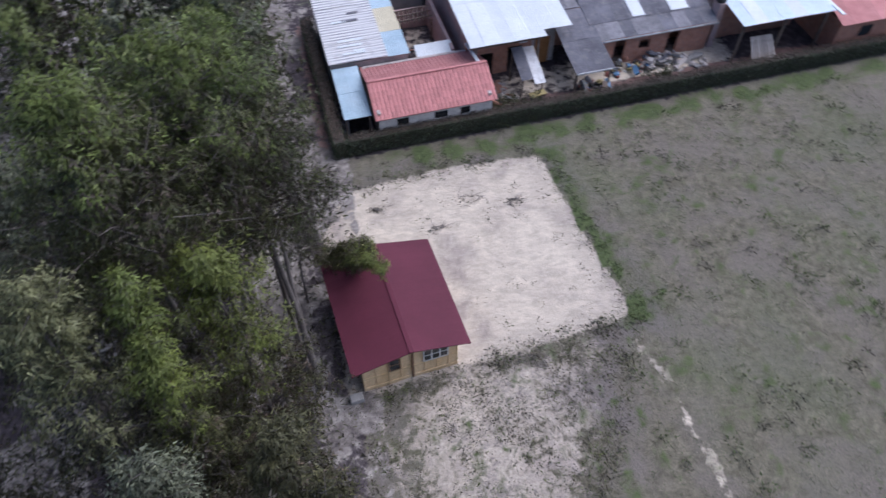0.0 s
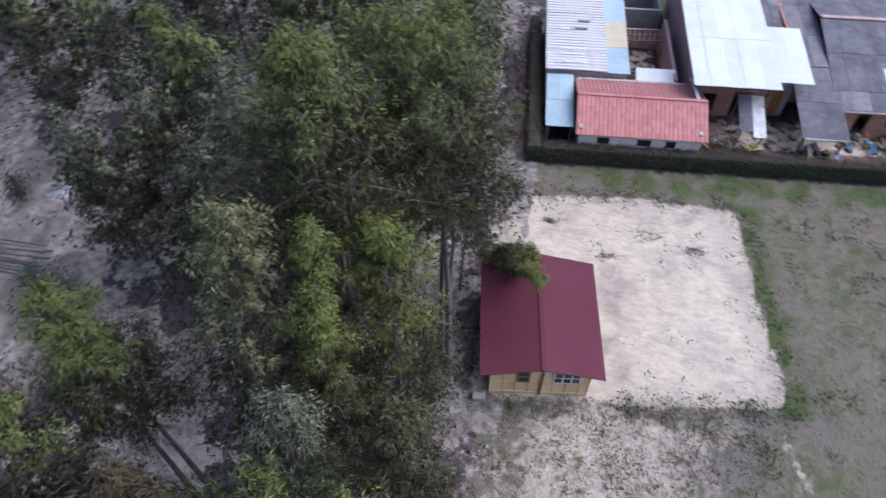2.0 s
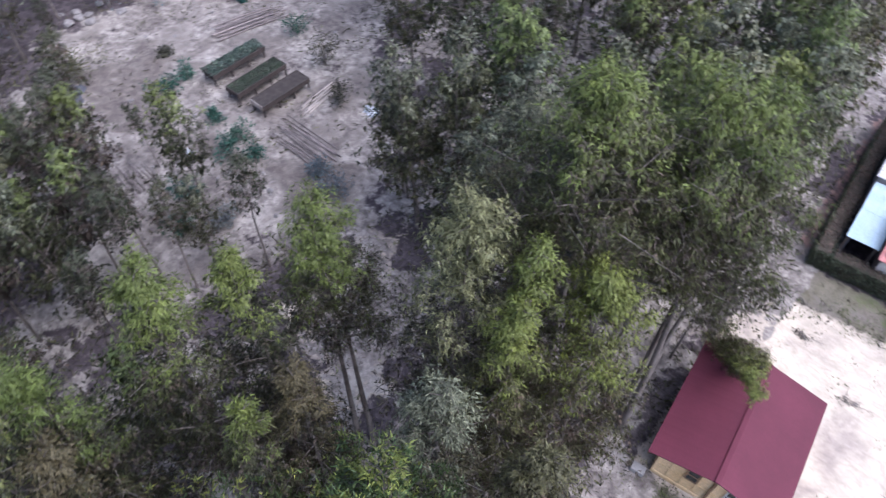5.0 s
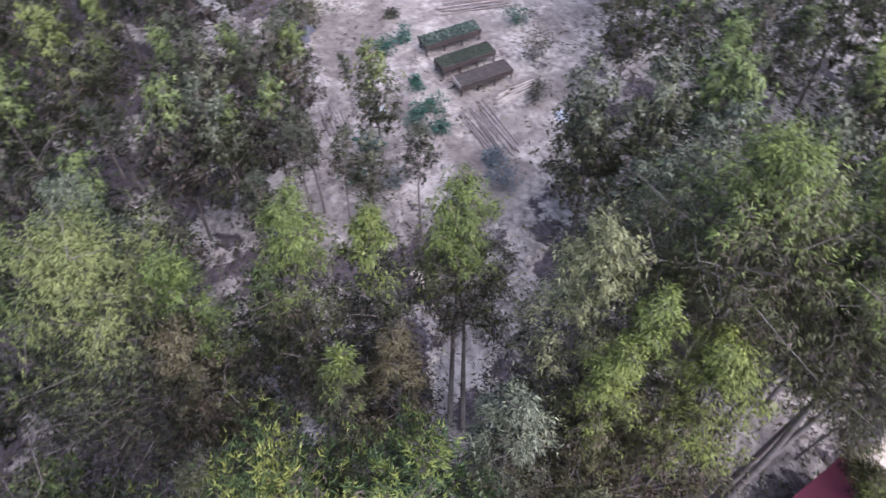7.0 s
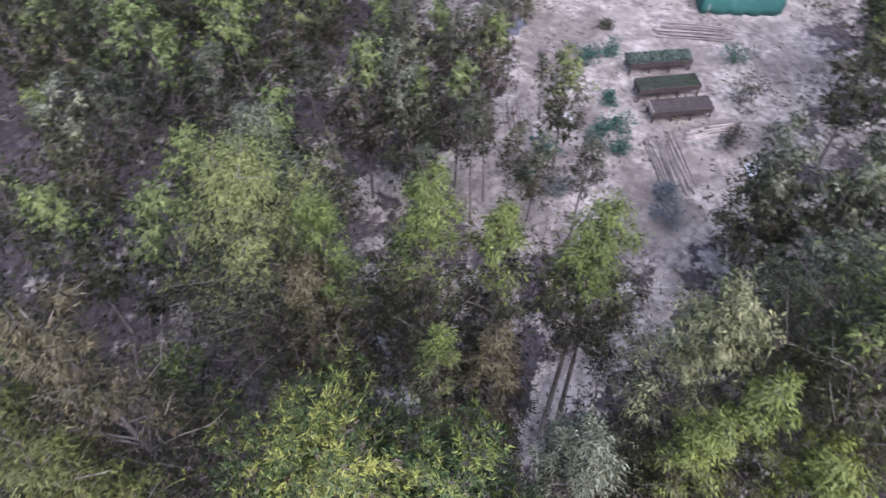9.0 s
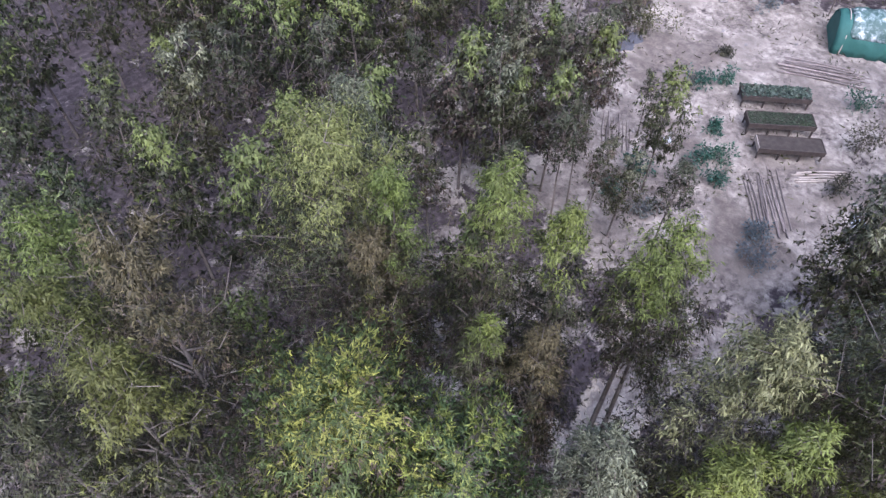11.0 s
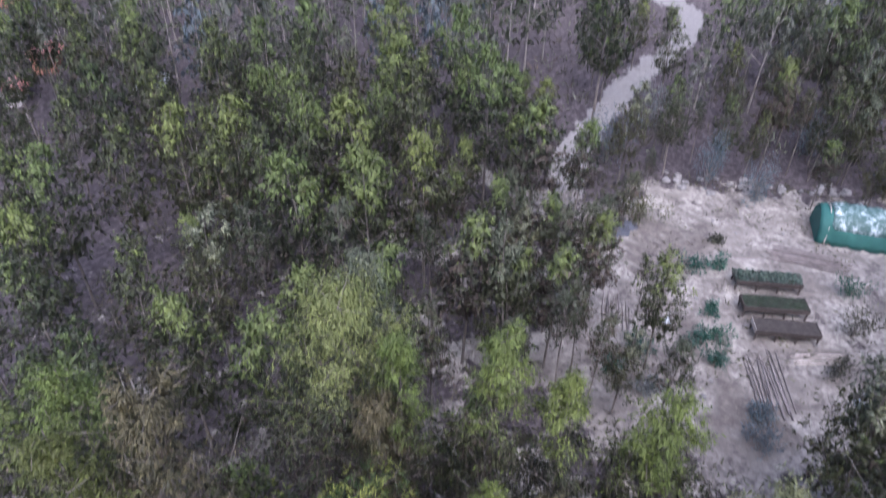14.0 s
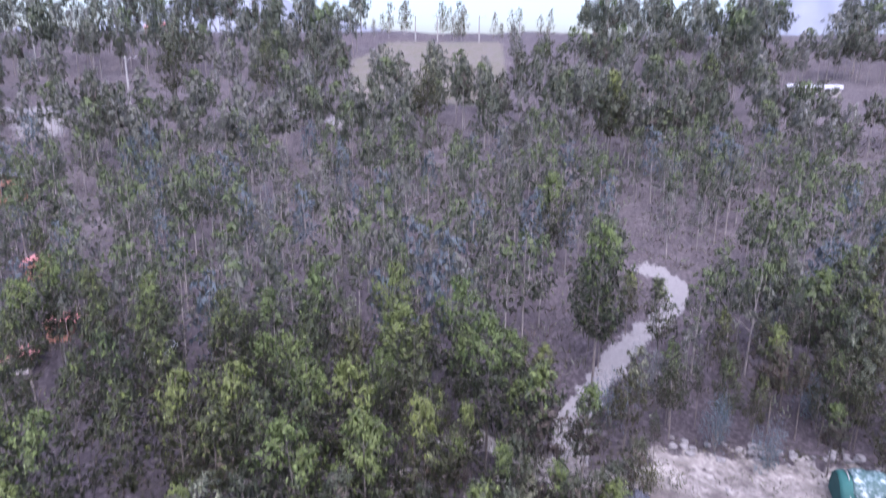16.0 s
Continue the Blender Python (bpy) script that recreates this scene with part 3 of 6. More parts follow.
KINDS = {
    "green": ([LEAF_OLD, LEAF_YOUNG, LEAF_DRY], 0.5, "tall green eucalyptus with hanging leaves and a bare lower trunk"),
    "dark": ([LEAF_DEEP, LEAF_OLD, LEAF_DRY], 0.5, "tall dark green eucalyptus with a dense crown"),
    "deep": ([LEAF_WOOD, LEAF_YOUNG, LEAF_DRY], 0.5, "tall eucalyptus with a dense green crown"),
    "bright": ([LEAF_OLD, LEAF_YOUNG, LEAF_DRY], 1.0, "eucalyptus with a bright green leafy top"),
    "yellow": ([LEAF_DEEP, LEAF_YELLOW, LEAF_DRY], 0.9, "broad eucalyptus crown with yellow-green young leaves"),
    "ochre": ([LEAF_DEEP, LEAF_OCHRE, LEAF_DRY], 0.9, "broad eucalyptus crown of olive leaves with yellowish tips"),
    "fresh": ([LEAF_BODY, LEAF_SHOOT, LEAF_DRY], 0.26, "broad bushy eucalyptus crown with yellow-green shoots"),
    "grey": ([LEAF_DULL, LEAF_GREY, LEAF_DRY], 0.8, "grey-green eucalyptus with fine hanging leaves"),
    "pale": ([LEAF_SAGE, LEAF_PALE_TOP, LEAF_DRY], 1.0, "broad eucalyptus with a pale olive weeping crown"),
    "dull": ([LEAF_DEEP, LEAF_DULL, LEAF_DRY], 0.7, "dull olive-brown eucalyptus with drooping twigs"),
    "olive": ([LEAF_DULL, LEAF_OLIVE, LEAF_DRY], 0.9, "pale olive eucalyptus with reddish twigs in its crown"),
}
FOOT = []


def near_tree(x, y, top, spread, kind, leaves=26000, clear=0.4, long=0.17, wide=0.036, stems=1, lean=0.35, **more):
    mats, young, label = KINDS[kind]
    seed = len(FOOT) + 11
    dry = 0.3 if kind in ("olive", "dull") else 0.2
    t = eucalyptus("eucalyptus_tree", seed, top - height(x, y), 1.15 * spread, clear, leaves, long, wide, mats, young, lean, dry, label=label, stems=stems, **({"branches": int(30 + 10 * spread)} | more))
    FOOT.append((x, y))
    return place(t, x, y, first=True)


# the trees beside the camera, tops as they stand
near_tree(-3.3, 1.1, 21.3, 2.25, "fresh", 80000, 0.8, 0.135, 0.026, shape=0.55, branches=80, twigs=6, puff=0.17, head=0.1, lift=0.7, out=0.7, sprig=8, fine=False, bend=(0.0, 0.0))
near_tree(-2.7, 2.5, 20.5, 1.3, "fresh", 30000, 0.86, 0.135, 0.026, shape=0.28, branches=44, twigs=5, puff=0.17, head=0.1, lift=0.7, out=0.7, sprig=8, fine=False, bend=(0.0, 0.0))
near_tree(-13.4, -2.4, 17.6, 3.1, "pale", 60000, 0.3, shape=0.42, branches=80, twigs=8, head=0.5)
near_tree(-15.9, -2.3, 16.4, 1.7, "grey", clear=0.4)
near_tree(-11.2, 2.3, 18.0, 1.5, "bright", head=0.62)
near_tree(-11.6, -0.1, 16.6, 1.4, "bright", 20000)
near_tree(-10.7, -0.6, 15.0, 1.4, "dull", 18000, clear=0.5)
near_tree(-8.5, 2.4, 15.0, 1.15, "green", 18000, head=0.72)
near_tree(-11.2, 7.5, 16.2, 1.9, "bright", clear=0.6, stems=2, branches=44)
near_tree(-9.8, 4.8, 17.4, 1.3, "yellow", 22000, head=0.72)
near_tree(-6.6, 8.5, 19.0, 1.9, "olive", 30000, head=0.45)
near_tree(-5.1, 9.6, 18.0, 1.2, "bright", 20000, head=0.62)
near_tree(-4.7, 8.2, 17.0, 1.3, "bright", 22000, head=0.58)
near_tree(-3.5, 10.4, 17.6, 1.7, "bright", 28000, head=0.55)
near_tree(-4.6, 5.7, 17.4, 1.5, "grey", 26000)
near_tree(-2.2, 6.2, 17.0, 1.5, "dark")
near_tree(-5.2, 11.9, 21.2, 2.2, "deep", 36000, 0.74, head=0.45)
near_tree(-4.4, 14.5, 20.0, 2.3, "deep", 36000, 0.8, stems=2, head=0.45)
near_tree(-2.8, 15.6, 19.6, 2.1, "deep", 34000, 0.83, stems=3, head=0.45)
near_tree(-8.7, 14.3, 16.8, 2.6, "grey", 34000, 0.45, head=0.15)
near_tree(-6.8, 17.5, 15.5, 2.2, "green", 24000, 0.6)
near_tree(-6.6, -4.8, 19.4, 2.2, "dull", 28000)
near_tree(-4.3, -4.6, 18.4, 2.1, "ochre", 28000, head=0.5)
near_tree(-3.2, -6.4, 18.0, 1.9, "dark", 22000)
near_tree(-7.2, -8.0, 16.6, 2.2, "ochre", 28000, head=0.5)
near_tree(-9.6, -9.6, 15.8, 2.3, "bright")
near_tree(-8.2, 4.2, 15.0, 1.3, "dull", 18000)
near_tree(-7.6, -1.2, 13.4, 1.7, "dark", 18000)
near_tree(-6.0, 2.2, 12.5, 1.7, "dark", 18000)
near_tree(-3.1, 20.4, 7.2, 1.1, "deep", 5000, 0.55, bend=(0.7, 0.2), head=0.6)
near_tree(-1.7, 22.3, 6.7, 1.05, "deep", 20000, 0.42, bend=(2.5, -5.7), shape=0.4, head=0.6, branches=26)

# the rest of the wood: six forms, repeated
FAR_LEAF = (5600, 0.245, 0.106)
FAR_SHAPE = {"branches": 34, "twigs": 5, "sides": 5, "rough": 0.18, "puff": 0.3}
FORMS = [
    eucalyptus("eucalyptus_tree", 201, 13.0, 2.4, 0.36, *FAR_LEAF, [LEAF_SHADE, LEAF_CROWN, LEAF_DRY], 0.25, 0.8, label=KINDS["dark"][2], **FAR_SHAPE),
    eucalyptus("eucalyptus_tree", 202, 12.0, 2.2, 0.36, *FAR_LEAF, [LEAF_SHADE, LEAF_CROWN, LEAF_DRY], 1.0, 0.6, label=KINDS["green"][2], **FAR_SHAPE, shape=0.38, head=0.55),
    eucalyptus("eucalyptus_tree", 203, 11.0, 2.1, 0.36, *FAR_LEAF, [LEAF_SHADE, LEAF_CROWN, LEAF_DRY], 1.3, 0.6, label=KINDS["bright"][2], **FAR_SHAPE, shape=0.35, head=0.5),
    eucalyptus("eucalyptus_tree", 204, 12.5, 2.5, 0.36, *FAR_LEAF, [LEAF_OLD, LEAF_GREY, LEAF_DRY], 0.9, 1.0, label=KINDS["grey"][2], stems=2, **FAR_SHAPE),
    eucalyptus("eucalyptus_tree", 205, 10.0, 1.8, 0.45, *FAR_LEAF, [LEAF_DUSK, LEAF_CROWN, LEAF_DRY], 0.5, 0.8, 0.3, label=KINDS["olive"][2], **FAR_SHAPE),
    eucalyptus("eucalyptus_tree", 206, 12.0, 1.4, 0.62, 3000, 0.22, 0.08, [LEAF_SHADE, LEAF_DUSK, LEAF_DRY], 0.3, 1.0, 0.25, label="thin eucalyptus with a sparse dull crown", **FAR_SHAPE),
]
used = [False] * len(FORMS)


def form(i, x, y, scale, turn):
    global used
    FOOT.append((x, y))
    ob = place(FORMS[i], x, y, turn, scale, first=not used[i])
    used[i] = True
    return ob


SIZE = (13.0, 12.0, 11.0, 12.5, 10.0, 12.0)


def stand(points, seed, choice):
    """Sets trees at the given places and with the given heights of their tops."""
    rg = np.random.default_rng(seed)
    for x, y, top in points:
        i = int(rg.choice((0, 0, 0, 1) if y < -13 else choice))
        form(i, x, y, (top - height(x, y)) / SIZE[i], rg.uniform(0, 360))


# behind the clearing's south edge, row by row up to the slope
stand([(-50, -35.7, 13), (-43.2, -21, 13), (-52.2, -16.3, 13.4), (-53.4, -9.7, 13.4), (-51.5, -3.8, 13), (-43.5, -0.4, 13), (-39.2, -27, 12), (-36.3, -11.4, 12), (-36.8, -8.6, 12), (-31.9, -13.8, 12), (-30.2, -15.4, 12), (-31.2, -22.2, 12), (-33.3, -19, 12)], 1, (1, 2, 2, 2))
stand([(-27.3, -23.9, 12), (-29.1, -10, 12), (-29.8, -6.1, 12), (-33, -3.3, 12), (-38.8, 3.2, 12), (-21.5, -3, 12), (-15, -14.3, 11), (-17.4, -7.5, 11.4), (-19.2, -19.5, 11), (-21.1, -15.9, 11), (-18.1, -11.9, 11)], 2, (1, 2, 2, 4))
stand([(-26.2, 0.2, 11), (-30.8, 3.0, 11), (-26.6, 5.0, 9.5), (-25.2, 2.6, 11), (-23.4, -13, 11.5), (-24, -10, 11.5), (-25.2, -6.7, 11.5), (-23.1, -3.6, 10), (-19.7, -0.6, 10), (-32.2, 10.8, 5.0), (-30.6, 7.2, 8.8), (-31.2, 5.0, 9.2), (-29.4, 3.0, 9.2), (-24, 8.9, 6.5), (-21.2, 2.6, 9), (-41.5, 6.6, 9), (-44.5, 12.0, 5.5)], 3, (5, 5, 3, 4))
# between the clearing and the sheds
stand([(-19.7, 19.2, 9.5), (-23.3, 27.5, 11), (-19.3, 26.6, 11), (-17.7, 17.9, 12), (-16.1, 19.6, 12.5), (-15.2, 22, 13), (-12.6, 16.2, 12.5), (-10.3, 23.9, 13), (-7.9, 23.4, 14), (-6.2, 21.0, 15), (-5.6, 26.6, 13), (-9.2, 28.6, 13), (-7.0, 31.5, 12), (-6.9, 25.2, 14), (-4.4, 27.8, 14), (-4.9, 30.2, 13.5), (-5.2, 33.4, 13), (-5.5, 36.8, 13), (-5.9, 40.4, 13), (-8.2, 35.2, 13), (-8.6, 39, 13), (-9, 43, 13), (-6.2, 44, 13), (-13.6, 20.2, 12.5), (-8.6, 19.6, 14.5)], 4, (3, 3, 3, 1))

# thin trees at the edge of the garden
stand([(-23.9, 5.6, 9.0), (-23.3, 7.3, 7.8), (-25.4, 6.5, 8.2), (-27.5, 10.9, 8.8), (-29.6, 4.8, 9.6), (-32.6, 7.5, 9.2), (-34.4, 8.7, 9.6), (-31.0, 6.2, 9.4), (-29.7, 2.0, 8.6), (-29.1, -2.1, 8.6), (-27.6, 3.2, 8.0)], 8, (5, 5, 5, 1))

# the dark rows of the south wood
stand([(-40.5, -37.5, 12), (-44.0, -32.5, 12.5), (-36.0, -33.5, 12), (-47.0, -28.0, 12), (-35.5, -28.5, 11.5), (-43.0, -26.5, 12.5), (-48.5, -23.0, 12.5), (-39.0, -22.5, 12), (-28.5, -28.0, 12), (-24.5, -26.0, 11.5), (-22.5, -22.5, 11.5), (-35.0, -16.0, 12), (-45.5, -15.0, 12.5), (-40.5, -14.0, 12), (-46.5, -8.0, 12.5), (-41.0, -5.5, 12), (-51.4, -41.4, 13), (-46.4, -40.6, 12.5), (-62.0, -51.2, 13), (-49.6, -30.6, 12.5)], 6, (0, 1, 1, 2))
# behind the clearing, at the foot of the slope
stand([(-50.5, 18.5, 8), (-52.5, 22.5, 10), (-51.0, 26.0, 9), (-54.0, 29.0, 11), (-52.0, 33.5, 10), (-56.0, 24.5, 12), (-57.5, 32.0, 12), (-60.0, 27.5, 13), (-49.5, 31.5, 9), (-61.0, 36.5, 13), (-55.5, 38.0, 12), (-50.0, 38.0, 11), (-64.0, 31.0, 14), (-58.5, 20.0, 9), (-46.8, 25.2, 6.5), (-45.5, 34.5, 9), (-46.0, 30.3, 6.5), (-66.0, 25.5, 13), (-68.5, 37.0, 14)], 5, (0, 3, 5, 0, 4))
stand([(-50.2, 20.6, 6.5), (-51.6, 24.4, 8), (-50.8, 28.6, 8.5), (-53.4, 26.6, 9.5), (-53.0, 19.4, 8), (-55.2, 22.0, 10), (-50.4, 33.0, 9), (-53.6, 36.0, 10), (-54.4, 31.0, 10), (-57.4, 28.6, 11), (-49.8, 36.2, 8.5), (-52.2, 16.6, 6)], 9, (0, 0, 3, 5))

rng = np.random.default_rng(77)
wood_count = 0
for k in range(8000):
    x, y = rng.uniform(-53, -1.8), rng.uniform(-25, 45)
    p = np.array([x]), np.array([y])
    if wood_count >= 74:
        break
    if distance_in(*p, GARDEN)[0] > -1.2 or distance_to(*p, ROAD)[0] < 3.6 or (y > 11 and x > -3.4) or distance_to(*p, [(-2.2, 27.0), (-3.4, 31.0), (-4.0, 37.0), (-4.5, 46.0)])[0] < 1.2:
        continue
    if max(distance_in(*p, g)[0] for g in (GAP_DARK, GAP_SAND, GAP_EAST, GAP_NEAR)) > -0.6 or distance_to(*p, [(-16.5, -0.6), (-11.0, 0.6)])[0] < 2.0:
        continue
    if distance_in(*p, [(-14.5, 10.8), (-11.0, 8.8), (-9.5, 12.0), (-14.5, 14.5), (-19.0, 19.0), (-20.0, 14.0)])[0] > 0:
        continue
    if (-28 < x < -9.5 and 2.5 < y < 9.5) or distance_to(*p, [(-10.0, 19.0), (-18.5, 31.5)])[0] < 2.2:
        continue
    if y > 12 + 0.9 * (x + 60) and x < -25:
        continue
    if min((x - a) ** 2 + (y - b) ** 2 for a, b in FOOT) < (2.9 if x < -9 else 2.3) ** 2:
        continue
    tall = rng.uniform(6.0, 10.5)
    if y > 26:
        tall = rng.uniform(9, 14)
    i = int(rng.choice(6, p=(0.3, 0.33, 0.15, 0.09, 0.06, 0.07)))
    if y < -12 and i in (2, 4):
        i = 0
    form(i, x, y, tall / SIZE[i], rng.uniform(0, 360))
    wood_count += 1


OPEN_SOUTH = [(-185.0, -152.0), (-178.0, -117.0), (-164.0, -82.0), (-136.0, -68.0), (-128.0, -84.0), (-110.0, -97.0)]
OPEN_NORTH = [(-196.0, 58.0), (-205.0, 95.0), (-150.0, 74.0), (-144.0, 54.0)]


# a few large trees that stand alone on the slope
for x, y, k, s in ((-143.0, -79.0, 3, 1.85), (-150.0, -60.0, 0, 1.3), (-128.0, -20.0, 3, 1.5), (-121.0, 14.0, 1, 1.45), (-136.0, 34.0, 0, 1.5), (-79.0, 4.0, 2, 1.2), (-56.5, 8.2, 1, 1.35), (-52.2, 3.6, 2, 0.62), (-61.0, 14.6, 0, 0.75), (-52.4, 14.2, 3, 0.5), (-46.9, 29.0, 3, 0.55), (-60.5, 9.0, 1, 0.7), (-67.0, 12.2, 1, 0.6), (-63.2, 8.2, 0, 0.8)):
    form(k, x, y, s, 40.0 * k + x)


# the slope behind: many lighter trees in one object
def woods(name, seed, count, where, label, low, tall_range, gap, kinds, bare=(0.38, 0.6)):
    """low: leaves are fewer and larger the farther the wood lies off."""
    rng = np.random.default_rng(seed)
    leaves, long, wide = low
    stock = []
    for k, (pick, young, dry) in enumerate(kinds):
        stock.append((tree_arrays(seed * 10 + k, 12.0, rng.uniform(1.9, 2.7), rng.uniform(*bare), leaves, long, wide, young, 0.7, dry, branches=18, twigs=4, sides=4, sprig=6, rough=0.12, fine=False, shape=0.4, head=0.45, droop=1.5, puff=0.3), pick))
    wv, wf, lv, lf, ls, ln, at = [], [], [], [], [], [], []
    wn_, ln_, tries = 0, 0, 0
    while len(at) < count and tries < count * 60:
        tries += 1
        x, y = where(rng)
        p = np.array([x]), np.array([y])
        if distance_to(*p, ROAD)[0] < 3.2 or distance_to(*p, UPPER_ROAD)[0] < 4 or distance_to(*p, TRACK)[0] < 4 or max(distance_in(*p, g)[0] for g in (MEADOW, OPEN_NORTH)) > -2 or (distance_in(*p, OPEN_SOUTH)[0] > -2 and rng.random() < 0.8):
            continue
        if at and np.min(np.sum((np.array(at) - [x, y]) ** 2, 1)) < gap * gap:
            continue
        at.append((x, y))
        ((w, wq), (v, q), s, nr), pick = stock[rng.integers(len(stock))]
        a, k = rng.uniform(0, 6.28), rng.uniform(*tall_range) / 12.0
        turn = np.array([[np.cos(a), -np.sin(a), 0], [np.sin(a), np.cos(a), 0], [0, 0, 1]]).T * k * [1, 1, 1]
        foot = np.array([x, y, height(x, y)])
        wv.append(w @ turn + foot)
        wf.append(wq + wn_)
        wn_ += len(w)
        lv.append(v @ turn + foot)
        ln.append(nr @ (turn / k))
        lf.append(q + ln_)
        ln_ += len(v)
        ls.append(np.array(pick)[s])
    root = thing(name, Matrix(), label, "woods", kind="stuff")
    mesh_object("trunks", np.concatenate(wv), np.concatenate(wf), [BARK_PALE], root)
    mesh_object("crowns", np.concatenate(lv), np.concatenate(lf), SLOPE_MATS, root, np.concatenate(ls), normals=np.concatenate(ln))


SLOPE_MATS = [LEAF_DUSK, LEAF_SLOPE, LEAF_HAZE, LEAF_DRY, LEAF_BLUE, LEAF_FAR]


def slope(s0, s1, t0, t1):
    def pick(rng):
        s, t = rng.uniform(s0, s1), rng.uniform(t0, t1)
        t *= 0.35 + 0.65 * s / s1
        return -0.989 * s + 0.148 * t, -0.148 * s - 0.989 * t
    return pick


MIXED = [((0, 1, 0), 1.2, 0.04), ((0, 1, 0), 1.0, 0.05), ((0, 1, 2), 0.8, 0.08), ((0, 2, 2), 0.6, 0.1), ((2, 1, 0), 0.8, 0.05), ((0, 1, 0), 0.6, 0.1), ((2, 2, 5), 0.4, 0.15), ((4, 4, 2), 0.4, 0.1)]
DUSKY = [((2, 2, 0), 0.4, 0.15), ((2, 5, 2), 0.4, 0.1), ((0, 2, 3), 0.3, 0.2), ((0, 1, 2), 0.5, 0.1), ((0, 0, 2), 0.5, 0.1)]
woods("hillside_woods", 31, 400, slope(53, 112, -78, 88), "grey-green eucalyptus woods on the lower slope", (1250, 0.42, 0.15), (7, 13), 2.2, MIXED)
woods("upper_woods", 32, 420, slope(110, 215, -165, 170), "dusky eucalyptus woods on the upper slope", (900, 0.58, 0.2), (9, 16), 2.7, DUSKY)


def crest(rng):
    """Along the top of the hill, with a gap at the meadow and one that opens on the mountain."""
    while True:
        s, k = rng.uniform(195, 310), rng.uniform(-0.95, 0.9)
        if not (-0.19 < k < 0.1) and not (-0.56 < k < -0.49):
            return -0.989 * s + 0.148 * k * s, -0.148 * s - 0.989 * k * s


def brow(rng):
    s, k = rng.uniform(272, 300), rng.choice([-0.15, -0.1, -0.035, -0.02, 0.05, 0.08]) + rng.normal(0, 0.012)
    return -0.989 * s + 0.148 * k * s, -0.148 * s - 0.989 * k * s


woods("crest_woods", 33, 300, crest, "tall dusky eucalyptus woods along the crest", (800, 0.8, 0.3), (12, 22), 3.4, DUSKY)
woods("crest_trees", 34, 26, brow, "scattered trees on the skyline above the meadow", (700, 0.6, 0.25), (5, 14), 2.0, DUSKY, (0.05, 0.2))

# ---------------------------------------------------------------- cabin
ROOF_RED = plain("maroon_roof_sheet", (0.088, 0.012, 0.027), (0.115, 0.018, 0.037), 0.6, 0.8, 0.0, 30.0, 0.003, 0.06)
PINE = plain("varnished_pine", (0.62, 0.43, 0.22), (0.76, 0.57, 0.34), 1.2, 0.6, 0.0, 18.0, 0.003, 0.12)
PINE_DARK = plain("brown_timber_post", (0.16, 0.09, 0.05), (0.27, 0.17, 0.1), 2.0, 0.7, 0.0, 18.0, 0.004)
WHITE_PAINT = plain("worn_white_paint", (0.55, 0.53, 0.5), (0.72, 0.7, 0.67), 2.0, 0.6)
CEMENT = plain("grey_cement", (0.25, 0.24, 0.23), (0.38, 0.36, 0.34), 1.5, 0.9, 0, 20, 0.006)
m, n, l, b = material("window_glass", 0.08, 0.0, 0.6)
b.inputs["Base Color"].default_value = (0.03, 0.035, 0.04, 1)
GLASS = m

cabin = thing("cabin", pose(0.98, 18.1, 0, 0, 0, 8.2), "small pine cabin with a maroon gable roof", "cabin")
CW, CL, EAVE, RIDGE = 2.2, 2.75, 2.34, 2.88  # half width, half length of the walls, heights
part("base", boxed(-CW - 0.05, CW + 0.05, -CL - 0.05, CL + 0.05, -0.1, 0.25, bevel=0.02), PINE, cabin)


def gable_wall(y, s):
    bm = bmesh.new()
    pts = [(-CW, 0.25), (CW, 0.25), (CW, EAVE), (0, RIDGE - 0.08), (-CW, EAVE)]
    front = [bm.verts.new((x, y, z)) for x, z in pts]
    back = [bm.verts.new((x, y - s * 0.1, z)) for x, z in pts]
    bm.faces.new(front if s < 0 else front[::-1])
    bm.faces.new(back[::-1] if s < 0 else back)
    for i in range(5):
        j = (i + 1) % 5
        bm.faces.new((front[j], front[i], back[i], back[j]) if s < 0 else (front[i], front[j], back[j], back[i]))
    return bm


part("gable_wall", gable_wall(-CL, -1), PINE, cabin)
part("gable_wall", gable_wall(CL, 1), PINE, cabin)
for s in (-1, 1):
    x = s * CW
    part("side_wall", boxed(x - s * 0.1, x, -CL + 0.1, CL - 0.1, 0.25, EAVE), PINE, cabin)
# front panels with battens between them, a window and a doorway
edges = [-2.2, -1.62, -1.04, -0.46, 0.08, 0.66, 1.24, 1.82, 2.2]
for x in edges:
    top = EAVE + (RIDGE - EAVE) * (1 - abs(x) / CW) - 0.1
    part("batten", boxed(x - 0.035, x + 0.035, -CL - 0.035, -CL, 0.25, top, bevel=0.006), PINE_DARK if abs(x - 0.08) < 0.01 else PINE, cabin)
part("post", boxed(0.03, 0.13, -CL - 0.11, -CL - 0.036, 0.1, 2.7, bevel=0.01), PINE_DARK, cabin)
part("rail", boxed(-CW, CW, -CL - 0.03, -CL - 0.001, 1.02, 1.1), PINE, cabin)
